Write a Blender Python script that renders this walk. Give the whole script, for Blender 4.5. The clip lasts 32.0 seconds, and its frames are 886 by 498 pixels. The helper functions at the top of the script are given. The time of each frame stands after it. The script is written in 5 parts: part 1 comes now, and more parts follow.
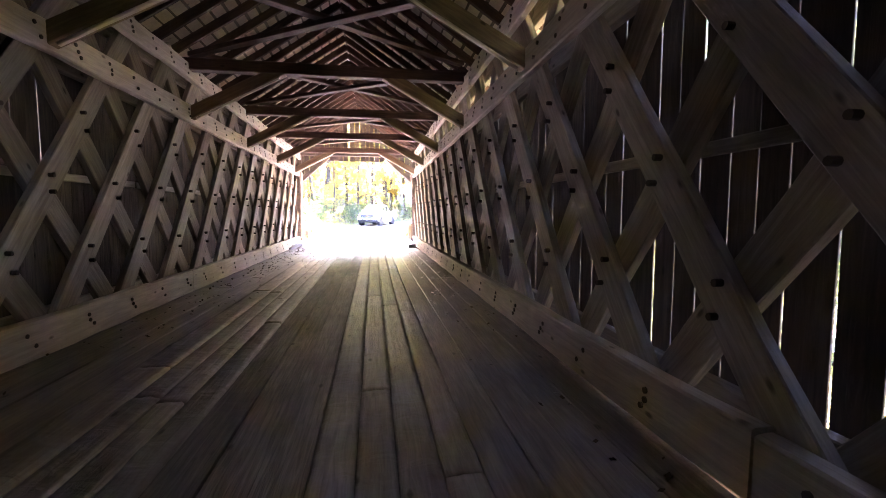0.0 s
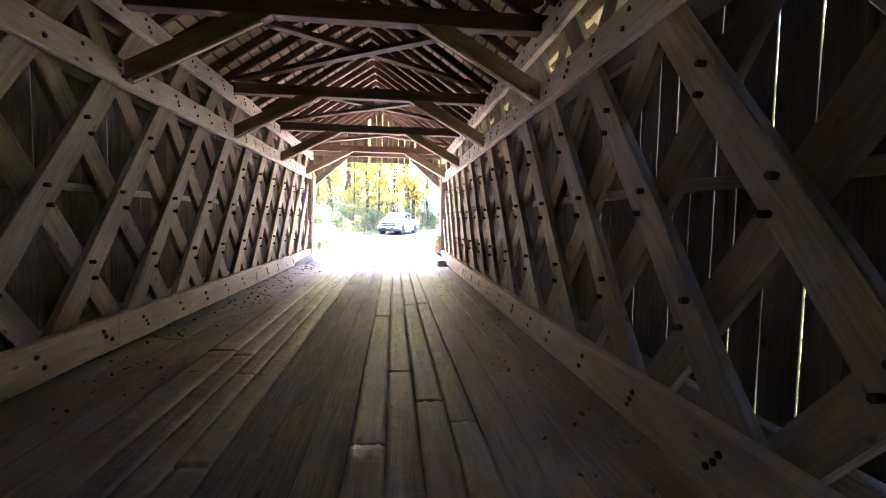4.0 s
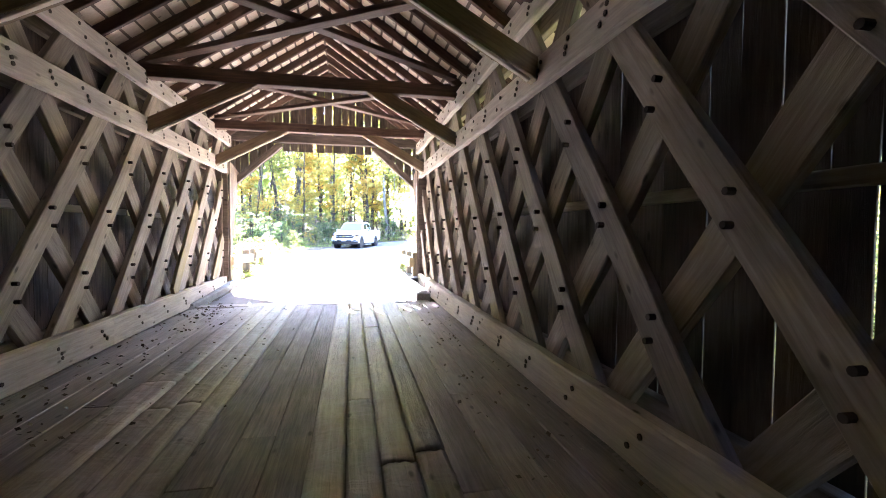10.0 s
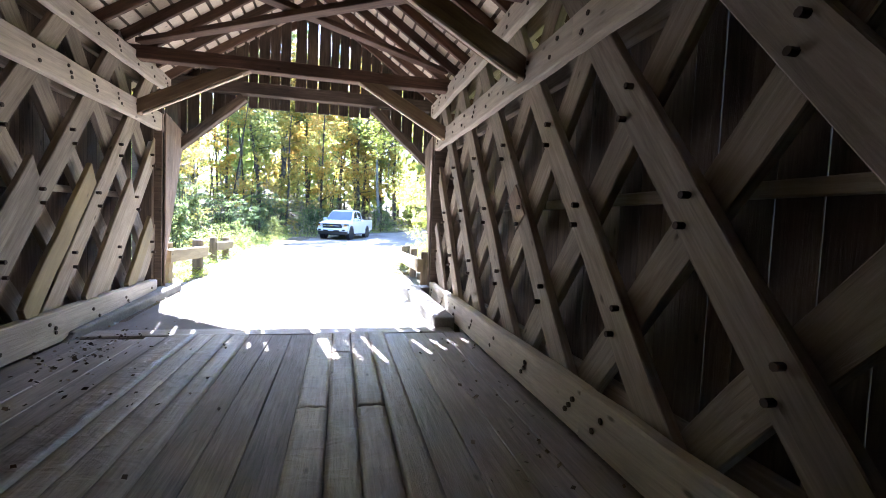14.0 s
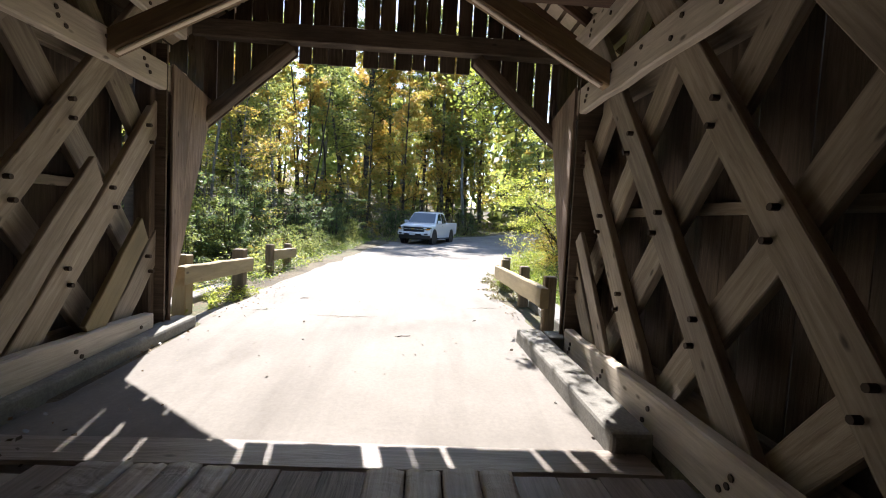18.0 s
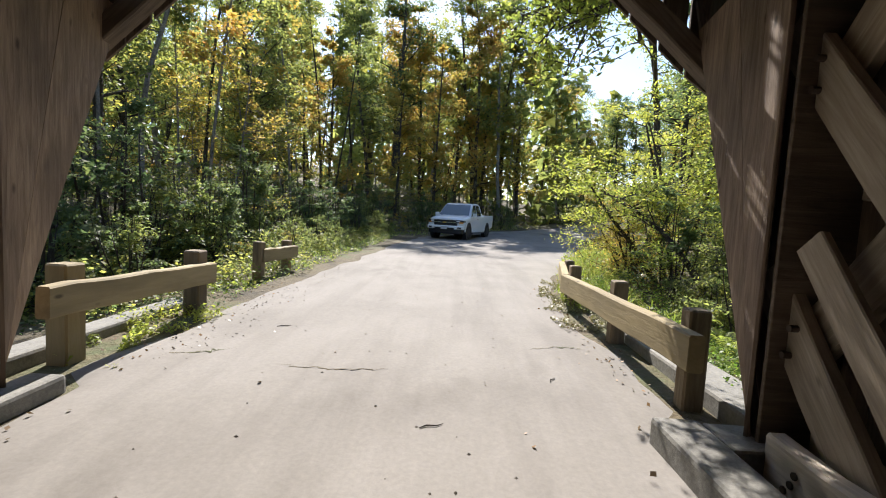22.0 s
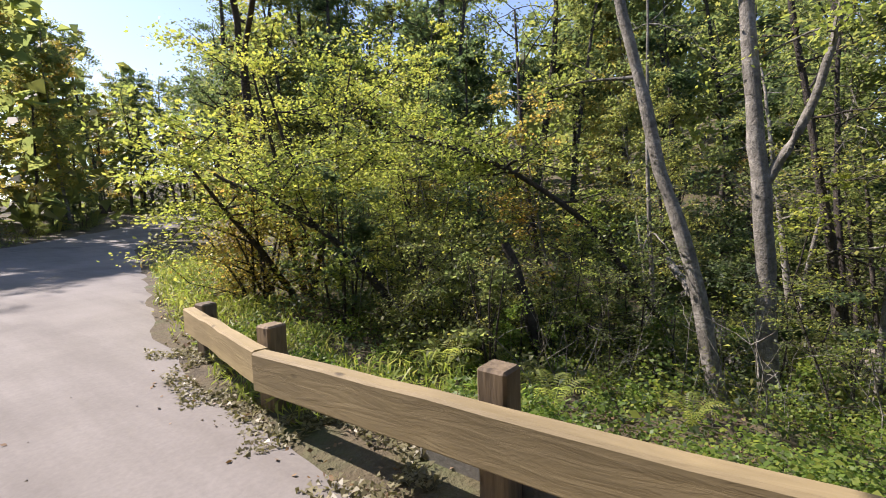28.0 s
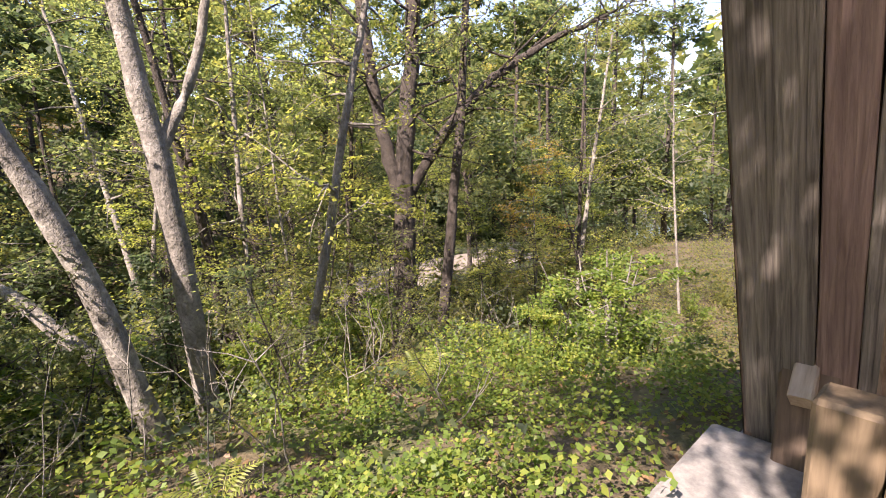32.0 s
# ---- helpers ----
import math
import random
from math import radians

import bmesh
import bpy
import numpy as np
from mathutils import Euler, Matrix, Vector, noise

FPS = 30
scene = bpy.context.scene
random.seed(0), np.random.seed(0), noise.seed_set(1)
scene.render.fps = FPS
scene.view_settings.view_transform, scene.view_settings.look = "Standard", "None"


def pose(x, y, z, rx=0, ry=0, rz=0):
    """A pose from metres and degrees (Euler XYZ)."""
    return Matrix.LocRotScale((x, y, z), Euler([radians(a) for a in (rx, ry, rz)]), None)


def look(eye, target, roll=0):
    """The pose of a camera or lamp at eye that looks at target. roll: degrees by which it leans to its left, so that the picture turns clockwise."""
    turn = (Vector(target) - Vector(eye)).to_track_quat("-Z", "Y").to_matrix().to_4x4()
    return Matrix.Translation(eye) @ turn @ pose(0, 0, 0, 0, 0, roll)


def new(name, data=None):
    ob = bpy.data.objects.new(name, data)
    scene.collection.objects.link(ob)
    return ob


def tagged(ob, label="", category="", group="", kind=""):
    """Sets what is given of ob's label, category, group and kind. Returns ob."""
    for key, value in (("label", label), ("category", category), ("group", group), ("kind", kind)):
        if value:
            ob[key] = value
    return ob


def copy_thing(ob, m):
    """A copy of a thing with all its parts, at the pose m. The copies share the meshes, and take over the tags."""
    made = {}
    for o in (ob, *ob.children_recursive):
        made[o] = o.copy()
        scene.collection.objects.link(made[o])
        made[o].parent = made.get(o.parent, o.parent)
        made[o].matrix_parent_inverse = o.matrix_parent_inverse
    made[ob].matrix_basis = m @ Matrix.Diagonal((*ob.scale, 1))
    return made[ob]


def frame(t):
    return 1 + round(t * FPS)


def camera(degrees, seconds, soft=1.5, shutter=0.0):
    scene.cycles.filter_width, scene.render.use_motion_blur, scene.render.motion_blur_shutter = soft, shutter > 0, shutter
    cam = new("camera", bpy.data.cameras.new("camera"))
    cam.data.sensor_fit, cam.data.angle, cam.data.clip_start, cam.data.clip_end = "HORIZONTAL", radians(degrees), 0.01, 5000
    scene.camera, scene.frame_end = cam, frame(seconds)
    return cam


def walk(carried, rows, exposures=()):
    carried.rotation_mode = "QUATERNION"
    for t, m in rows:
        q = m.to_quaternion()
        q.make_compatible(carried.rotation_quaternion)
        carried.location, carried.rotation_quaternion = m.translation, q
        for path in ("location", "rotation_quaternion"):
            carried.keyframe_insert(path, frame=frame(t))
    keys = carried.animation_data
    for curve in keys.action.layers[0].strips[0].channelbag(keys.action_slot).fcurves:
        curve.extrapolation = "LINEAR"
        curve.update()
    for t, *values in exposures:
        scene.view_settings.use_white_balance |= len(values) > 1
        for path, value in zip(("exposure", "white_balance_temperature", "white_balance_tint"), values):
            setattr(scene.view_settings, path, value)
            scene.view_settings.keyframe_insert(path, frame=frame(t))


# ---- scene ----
cam = camera(89.1, 32.0, soft=1.0)
PATH = [
    (0, (0.656, -19.915, 1.341), (0.959, -17.944, 1.183), 0.1),
    (0.5, (0.619, -19.536, 1.343), (0.923, -17.567, 1.172), 0.2),
    (1, (0.586, -19.184, 1.349), (0.853, -17.21, 1.17), 0.4),
    (1.5, (0.632, -18.85, 1.394), (0.879, -16.873, 1.222), 0.8),
    (2, (0.585, -18.487, 1.394), (0.809, -16.506, 1.237), 1.2),
    (2.5, (0.638, -18.103, 1.395), (0.835, -16.118, 1.255), 1.4),
    (4.5, (0.576, -16.593, 1.474), (0.807, -14.61, 1.363), 1.0),
    (5, (0.608, -16.217, 1.475), (0.869, -14.236, 1.391), 1.0),
    (5.5, (0.625, -15.867, 1.485), (0.945, -13.894, 1.422), 0.6),
    (6, (0.596, -15.489, 1.491), (0.961, -13.523, 1.435), -0.0),
    (6.5, (0.645, -15.088, 1.5), (1.046, -13.129, 1.432), -0.4),
    (7, (0.617, -14.668, 1.49), (1.021, -12.71, 1.424), -0.4),
    (7.5, (0.587, -14.281, 1.474), (0.982, -12.322, 1.408), -0.2),
    (8, (0.57, -13.819, 1.476), (0.969, -11.86, 1.4), 0.2),
    (8.5, (0.567, -13.392, 1.46), (0.968, -11.434, 1.381), 0.6),
    (9, (0.582, -12.998, 1.468), (0.996, -11.043, 1.393), 0.9),
    (9.5, (0.547, -12.603, 1.49), (0.948, -10.645, 1.418), 0.7),
    (10, (0.586, -12.196, 1.496), (0.985, -10.238, 1.416), 0.4),
    (10.5, (0.567, -11.777, 1.487), (0.97, -9.82, 1.404), 0.1),
    (11, (0.59, -11.37, 1.482), (0.966, -9.408, 1.4), 0.2),
    (11.5, (0.639, -10.961, 1.541), (1.014, -8.999, 1.45), 0.2),
    (12, (0.576, -10.586, 1.526), (0.968, -8.626, 1.441), 0.4),
    (12.5, (0.591, -10.169, 1.506), (0.988, -8.21, 1.426), 0.6),
    (13, (0.552, -9.756, 1.495), (0.967, -7.801, 1.41), 0.8),
    (13.5, (0.563, -9.332, 1.459), (0.991, -7.38, 1.367), 1.6),
    (14, (0.605, -8.885, 1.505), (1.053, -6.939, 1.391), 2.4),
    (14.5, (0.599, -8.466, 1.529), (1.04, -6.518, 1.416), 2.3),
    (16.5, (0.648, -6.746, 1.541), (0.964, -4.775, 1.424), 2.9),
    (17, (0.629, -6.342, 1.519), (0.836, -4.357, 1.398), 3.5),
    (17.5, (0.615, -5.967, 1.515), (0.751, -3.975, 1.397), 3.4),
    (18, (0.578, -5.593, 1.547), (0.676, -3.599, 1.427), 3.0),
    (18.5, (0.624, -5.175, 1.538), (0.726, -3.181, 1.424), 2.8),
    (19, (0.62, -4.773, 1.523), (0.745, -2.781, 1.407), 2.6),
    (19.5, (0.604, -4.389, 1.502), (0.741, -2.398, 1.381), 2.2),
    (20, (0.595, -4.011, 1.534), (0.73, -2.019, 1.404), 1.6),
    (20.5, (0.573, -3.664, 1.536), (0.674, -1.67, 1.415), 1.6),
    (21, (0.555, -3.4, 1.54), (0.618, -1.405, 1.419), 2.4),
    (21.5, (0.477, -3.19, 1.523), (0.483, -1.194, 1.383), 3.0),
    (22, (0.48, -2.93, 1.495), (0.444, -0.937, 1.338), 3.2),
    (22.5, (0.478, -2.7, 1.483), (0.438, -0.708, 1.317), 2.7),
    (23, (0.457, -2.399, 1.479), (0.421, -0.407, 1.308), 2.2),
    (23.5, (0.499, -2.054, 1.475), (0.505, -0.06, 1.31), 2.1),
    (24, (0.482, -1.729, 1.475), (0.554, 0.264, 1.324), 2.1),
    (24.5, (0.483, -1.368, 1.469), (0.641, 0.621, 1.33), 2.2),
    (26.5, (0.339, 0.093, 1.584), (1.175, 1.906, 1.466), -0.9),
    (27, (0.439, 0.46, 1.556), (1.535, 2.127, 1.419), -1.9),
    (27.5, (0.525, 0.783, 1.561), (1.895, 2.231, 1.393), -1.7),
    (28, (0.563, 1.088, 1.585), (2.164, 2.277, 1.425), -1.6),
    (28.5, (0.746, 1.308, 1.605), (2.536, 2.186, 1.445), -0.9),
    (29, (0.884, 1.532, 1.64), (2.812, 2.04, 1.482), -0.1),
    (29.5, (1.022, 1.746, 1.637), (3.011, 1.9, 1.493), 0.1),
    (30, (1.371, 1.956, 1.556), (3.351, 1.705, 1.424), -0.5),
    (30.5, (1.639, 2.073, 1.530), (3.537, 1.459, 1.374), -1.0),
    (31, (1.911, 2.100, 1.527), (3.683, 1.192, 1.328), -1.4),
    (31.5, (2.060, 2.085, 1.515), (3.690, 0.951, 1.256), -1.5),
    (32, (2.255, 2.063, 1.530), (3.733, 0.758, 1.192), -2.1),
]
walk(cam, [(t, look(eye, target, roll)) for t, eye, target, roll in PATH],
     exposures=[(0, 6.5, 6080, 48), (3, 6.2, 5900, 40), (6, 5.82, 5800, 33), (9, 5.45, 5650, 28), (12, 4.84, 5480, 23), (13, 4.35, 5350, 21), (15, 3.4, 5600, 19), (17, 2.3, 6200, 16), (19, 1.5, 6350, 15), (21, 1.25, 6400, 13), (23, 1.15, 6400, 14), (25, 0.9, 6400, 18), (26.5, 0.75, 6400, 23), (28, 0.95, 6500, 23), (29, 1.25, 6600, 24), (30, 1.66, 6750, 31), (32, 1.83, 7050, 32)])

# ---- sky and sun ----
TO_SUN = Vector((-0.20, 1.0, 1.03)).normalized()
SUN_ELEV = math.asin(TO_SUN.z)
SUN_AZ = math.atan2(TO_SUN.x, TO_SUN.y)
world = bpy.data.worlds.new("sky")
scene.world = world
world.use_nodes = True
wn = world.node_tree
sky = wn.nodes.new("ShaderNodeTexSky")
sky.sky_type, sky.sun_disc = "NISHITA", False
sky.sun_elevation, sky.sun_rotation = SUN_ELEV, SUN_AZ
sky.air_density, sky.dust_density = 1.0, 0.4
wn.nodes["Background"].inputs["Strength"].default_value = 0.125
wn.links.new(sky.outputs[0], wn.nodes["Background"].inputs["Color"])
sun_data = bpy.data.lights.new("sun", "SUN")
sun_data.energy, sun_data.angle, sun_data.color = 5.0, radians(0.5), (1.0, 0.95, 0.86)
sun = new("sun", sun_data)
sun.matrix_world = look((0, 0, 0), -TO_SUN)


# ---- materials ----
def tree_of(name):
    m = bpy.data.materials.new(name)
    m.use_nodes = True
    nt = m.node_tree
    return m, nt, nt.nodes["Principled BSDF"]


def node(nt, kind, **kw):
    n = nt.nodes.new(kind)
    for k, v in kw.items():
        n.inputs[k.replace("_", " ")].default_value = v
    return n


def ramp(nt, src, stops):
    r = nt.nodes.new("ShaderNodeValToRGB")
    el = r.color_ramp.elements
    while len(el) < len(stops):
        el.new(0.5)
    for e, (p, c) in zip(el, stops):
        e.position, e.color = p, (*c, 1)
    nt.links.new(src, r.inputs[0])
    return r.outputs[0]


def mixc(nt, a, b, fac, mode="MIX"):
    n = nt.nodes.new("ShaderNodeMix")
    n.data_type, n.blend_type = "RGBA", mode
    for sock, v in ((n.inputs[0], fac), (n.inputs[6], a), (n.inputs[7], b)):
        if isinstance(v, (int, float)):
            sock.default_value = v
        elif isinstance(v, tuple):
            sock.default_value = (*v, 1)
        else:
            nt.links.new(v, sock)
    return n.outputs[2]


def coords(nt, scale):
    tc = nt.nodes.new("ShaderNodeTexCoord")
    mp = node(nt, "ShaderNodeMapping", Scale=scale)
    nt.links.new(tc.outputs["Object"], mp.inputs[0])
    oi = nt.nodes.new("ShaderNodeObjectInfo")
    ad = nt.nodes.new("ShaderNodeVectorMath")
    ad.operation = "MULTIPLY_ADD"
    cb = nt.nodes.new("ShaderNodeCombineXYZ")
    for i in range(3):
        nt.links.new(oi.outputs["Random"], cb.inputs[i])
    nt.links.new(cb.outputs[0], ad.inputs[0])
    ad.inputs[1].default_value = (37, 53, 71)
    nt.links.new(mp.outputs[0], ad.inputs[2])
    return ad.outputs[0], oi.outputs["Random"]


def noise_tex(nt, vec, scale, detail=4, rough=0.6, distort=0.0):
    n = node(nt, "ShaderNodeTexNoise", Scale=scale, Detail=detail, Roughness=rough, Distortion=distort)
    nt.links.new(vec, n.inputs["Vector"])
    return n.outputs["Fac"]


def bump(nt, bsdf, height, strength, dist):
    b = node(nt, "ShaderNodeBump", Strength=strength, Distance=dist)
    nt.links.new(height, b.inputs["Height"])
    nt.links.new(b.outputs[0], bsdf.inputs["Normal"])


def wood(name, light, dark, knots=True, rough=0.8, stain=0.5, spread=0.35, across=14.0, worn=0.0, relief=0.5):
    """Wood whose grain runs along local x. across: how fine the grain is. worn: lumps that traffic has left round the knots."""
    m, nt, b = tree_of(name)
    vec, rnd = coords(nt, (1.0, across, across))
    grain = noise_tex(nt, vec, 2.2, 6, 0.65, 0.6)
    col = ramp(nt, grain, [(0.3, dark), (0.5, tuple((a + c) / 2 for a, c in zip(light, dark))), (0.68, light)])
    v2, _ = coords(nt, (0.7, 2.2, 2.2))
    st = noise_tex(nt, v2, 1.3, 3, 0.6)
    shade = ramp(nt, st, [(0.35, (1 - stain,) * 3), (0.62, (1, 1, 1))])
    col = mixc(nt, col, shade, 1.0, "MULTIPLY")
    vr = ramp(nt, rnd, [(0.0, (1 - spread, 1 - spread, 1 - spread * 0.9)), (1.0, (1.0, 0.98, 0.95))])
    col = mixc(nt, col, vr, 1.0, "MULTIPLY")
    height = grain
    if worn:
        v4, _ = coords(nt, (5.0, 3.2, 3.2))
        lump = nt.nodes.new("ShaderNodeMath")
        lump.operation = "MULTIPLY_ADD"
        nt.links.new(noise_tex(nt, v4, 1.4, 3, 0.5, 0.8), lump.inputs[0])
        lump.inputs[1].default_value = worn
        nt.links.new(grain, lump.inputs[2])
        height = lump.outputs[0]
    if knots:
        v3, _ = coords(nt, (1.0, 2.4, 2.4))
        vo = node(nt, "ShaderNodeTexVoronoi", Scale=2.3)
        nt.links.new(v3, vo.inputs["Vector"])
        kn = ramp(nt, vo.outputs["Distance"], [(0.05, (0.12, 0.1, 0.08)), (0.12, (1, 1, 1))])
        col = mixc(nt, col, kn, 0.75, "MULTIPLY")
    nt.links.new(col, b.inputs["Base Color"])
    b.inputs["Roughness"].default_value = rough
    bump(nt, b, height, relief, 0.012)
    return m


def mottled(name, stops, scale, rough=0.9, bumpy=0.4, dist=0.02, fine=9.0, contrast=0.28):
    m, nt, b = tree_of(name)
    vec, _ = coords(nt, (1, 1, 1))
    n1 = noise_tex(nt, vec, scale, 6, 0.62)
    col = ramp(nt, n1, stops)
    n2 = noise_tex(nt, vec, scale * fine, 4, 0.7)
    sh = ramp(nt, n2, [(0.3, (1 - contrast,) * 3), (0.7, (1 + contrast / 2,) * 3)])
    col = mixc(nt, col, sh, 1.0, "MULTIPLY")
    nt.links.new(col, b.inputs["Base Color"])
    b.inputs["Roughness"].default_value = rough
    bump(nt, b, n2, bumpy, dist)
    return m


def leafy(name, stops, through_light=0.45):
    m, nt, b = tree_of(name)
    nt.nodes.remove(b)
    out = nt.nodes["Material Output"]
    geo = nt.nodes.new("ShaderNodeNewGeometry")
    oi = nt.nodes.new("ShaderNodeObjectInfo")
    tc = nt.nodes.new("ShaderNodeTexCoord")
    big = noise_tex(nt, tc.outputs["Object"], 0.9, 2)
    a = nt.nodes.new("ShaderNodeMath")
    a.operation = "MULTIPLY_ADD"
    nt.links.new(geo.outputs["Random Per Island"], a.inputs[0])
    a.inputs[1].default_value = 0.45
    c = nt.nodes.new("ShaderNodeMath")
    c.operation = "MULTIPLY_ADD"
    nt.links.new(oi.outputs["Random"], c.inputs[0])
    c.inputs[1].default_value = 0.3
    d = nt.nodes.new("ShaderNodeMath")
    d.operation = "MULTIPLY_ADD"
    nt.links.new(big, d.inputs[0])
    d.inputs[1].default_value, d.inputs[2].default_value = 0.7, -0.22
    nt.links.new(d.outputs[0], c.inputs[2])
    nt.links.new(c.outputs[0], a.inputs[2])
    col = ramp(nt, a.outputs[0], stops)
    di = nt.nodes.new("ShaderNodeBsdfPrincipled")
    di.inputs["Roughness"].default_value = 0.45
    di.inputs["Specular IOR Level"].default_value = 0.3
    tr = nt.nodes.new("ShaderNodeBsdfTranslucent")
    nt.links.new(col, di.inputs["Base Color"])
    warm = mixc(nt, col, (1.32, 1.42, 0.95), 1.0, "MULTIPLY")
    nt.links.new(warm, tr.inputs[0])
    mx = node(nt, "ShaderNodeMixShader", Fac=through_light)
    nt.links.new(di.outputs[0], mx.inputs[1])
    nt.links.new(tr.outputs[0], mx.inputs[2])
    nt.links.new(mx.outputs[0], out.inputs[0])
    return m


def plain(name, color, rough=0.5, metal=0.0, coat=0.0):
    m, nt, b = tree_of(name)
    b.inputs["Base Color"].default_value = (*color, 1)
    b.inputs["Roughness"].default_value, b.inputs["Metallic"].default_value = rough, metal
    b.inputs["Coat Weight"].default_value = coat
    return m


TRUSS = wood("weathered_truss_wood", (0.54, 0.46, 0.355), (0.31, 0.25, 0.185), stain=0.3)
CHORD = wood("chord_wood", (0.75, 0.67, 0.56), (0.52, 0.45, 0.365), stain=0.25, spread=0.15)
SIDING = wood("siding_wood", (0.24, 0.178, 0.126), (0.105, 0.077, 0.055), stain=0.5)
DECK = wood("deck_wood", (0.56, 0.48, 0.40), (0.31, 0.26, 0.21), stain=0.35, rough=0.45, worn=2.0, relief=0.8)
DECK_SPLIT = wood("splintered_deck_wood", (0.50, 0.43, 0.355), (0.19, 0.16, 0.13), stain=0.45, rough=0.62, across=22.0, worn=0.8, relief=0.9)
DECK_DARK = wood("grimy_deck_wood", (0.48, 0.42, 0.365), (0.25, 0.215, 0.185), stain=0.35, rough=0.44)
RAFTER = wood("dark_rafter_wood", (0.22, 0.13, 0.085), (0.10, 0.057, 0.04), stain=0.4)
BATTEN = wood("batten_wood", (0.86, 0.76, 0.63), (0.72, 0.60, 0.47), stain=0.12, spread=0.12)
BRACE = wood("brace_wood", (0.46, 0.33, 0.185), (0.26, 0.17, 0.10), stain=0.35)
FRESH = wood("newer_timber", (0.46, 0.365, 0.19), (0.36, 0.28, 0.135), stain=0.32, rough=0.75, across=8.0)
POSTWOOD = wood("old_post_wood", (0.33, 0.25, 0.15), (0.17, 0.125, 0.075), stain=0.4)
GREYWOOD = wood("grey_weathered_board", (0.40, 0.36, 0.30), (0.06, 0.05, 0.042), stain=0.45, across=26.0, relief=1.0)
PANEL = wood("portal_board_wood", (0.46, 0.34, 0.245), (0.21, 0.145, 0.10), stain=0.4)
REDWOOD = wood("faded_red_board", (0.48, 0.34, 0.265), (0.30, 0.21, 0.155), stain=0.5)
FACADE = wood("faded_reddish_board", (0.42, 0.30, 0.245), (0.16, 0.10, 0.085), stain=0.45, across=24.0, relief=0.9)
PEG = plain("peg_wood", (0.06, 0.04, 0.028), 0.8)
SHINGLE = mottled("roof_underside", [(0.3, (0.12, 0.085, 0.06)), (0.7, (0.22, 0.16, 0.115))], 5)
ROADM = mottled("pale_dirt", [(0.3, (0.172, 0.157, 0.14)), (0.5, (0.21, 0.193, 0.173)), (0.72, (0.24, 0.222, 0.202))], 0.7, bumpy=0.18, dist=0.008, fine=40, contrast=0.12)


def road_finish(m):
    """Long tyre-worn streaks and darker damp patches over the dirt."""
    nt = m.node_tree
    bs = nt.nodes["Principled BSDF"]
    col = bs.inputs["Base Color"].links[0].from_socket
    tc = nt.nodes.new("ShaderNodeTexCoord")
    mp = node(nt, "ShaderNodeMapping", Scale=(1.5, 0.16, 1))
    nt.links.new(tc.outputs["Object"], mp.inputs[0])
    streak = ramp(nt, noise_tex(nt, mp.outputs[0], 1.6, 5, 0.65), [(0.34, (0.74, 0.73, 0.72)), (0.55, (1, 1, 1))])
    mp2 = node(nt, "ShaderNodeMapping", Scale=(0.55, 0.32, 1))
    nt.links.new(tc.outputs["Object"], mp2.inputs[0])
    damp = ramp(nt, noise_tex(nt, mp2.outputs[0], 1.0, 4, 0.6), [(0.30, (0.55, 0.53, 0.50)), (0.42, (1, 1, 1))])
    col = mixc(nt, col, streak, 0.6, "MULTIPLY")
    nt.links.new(mixc(nt, col, damp, 0.8, "MULTIPLY"), bs.inputs["Base Color"])


road_finish(ROADM)
GROUNDM = mottled("leaf_litter_ground", [(0.3, (0.05, 0.04, 0.025)), (0.5, (0.11, 0.085, 0.045)), (0.7, (0.07, 0.09, 0.03))], 1.3, bumpy=0.8, dist=0.05)
CONCRETE = mottled("worn_concrete", [(0.3, (0.165, 0.16, 0.145)), (0.7, (0.27, 0.26, 0.232))], 3.0, fine=12, dist=0.008)
BARK = mottled("grey_bark", [(0.3, (0.12, 0.11, 0.09)), (0.55, (0.23, 0.215, 0.18)), (0.75, (0.40, 0.38, 0.33))], 4.5, bumpy=0.9, dist=0.03, fine=5.0, contrast=0.5)
BARKDARK = mottled("dark_bark", [(0.3, (0.035, 0.028, 0.022)), (0.6, (0.085, 0.07, 0.055)), (0.8, (0.14, 0.12, 0.10))], 5.0, bumpy=1.0, dist=0.05)
GRAVEL = mottled("river_gravel", [(0.3, (0.18, 0.155, 0.125)), (0.7, (0.32, 0.28, 0.23))], 1.2)
LEAF = leafy("green_leaves", [(0.1, (0.088, 0.12, 0.052)), (0.45, (0.182, 0.208, 0.092)), (0.7, (0.285, 0.28, 0.10)), (0.95, (0.41, 0.345, 0.09))], 0.74)
LEAF_BANK = leafy("bank_leaves", [(0.1, (0.06, 0.11, 0.03)), (0.5, (0.165, 0.245, 0.05)), (0.9, (0.37, 0.37, 0.075))], 0.55)
LEAF_BRIGHT = leafy("bright_green_leaves", [(0.1, (0.14, 0.185, 0.048)), (0.5, (0.285, 0.318, 0.085)), (0.9, (0.46, 0.415, 0.095))], 0.62)
LEAF_GOLD = leafy("turning_leaves", [(0.1, (0.15, 0.17, 0.06)), (0.4, (0.31, 0.27, 0.085)), (0.7, (0.44, 0.29, 0.09)), (0.95, (0.46, 0.21, 0.085))], 0.74)
# Darker leaves; in the thicket this colour also stands in for deep shade.
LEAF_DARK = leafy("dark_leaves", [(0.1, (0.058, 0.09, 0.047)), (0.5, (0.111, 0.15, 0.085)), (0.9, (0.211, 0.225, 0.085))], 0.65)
LEAF_DRY = leafy("fallen_leaves", [(0.1, (0.08, 0.05, 0.028)), (0.5, (0.16, 0.10, 0.05)), (0.9, (0.30, 0.18, 0.085))], 0.1)
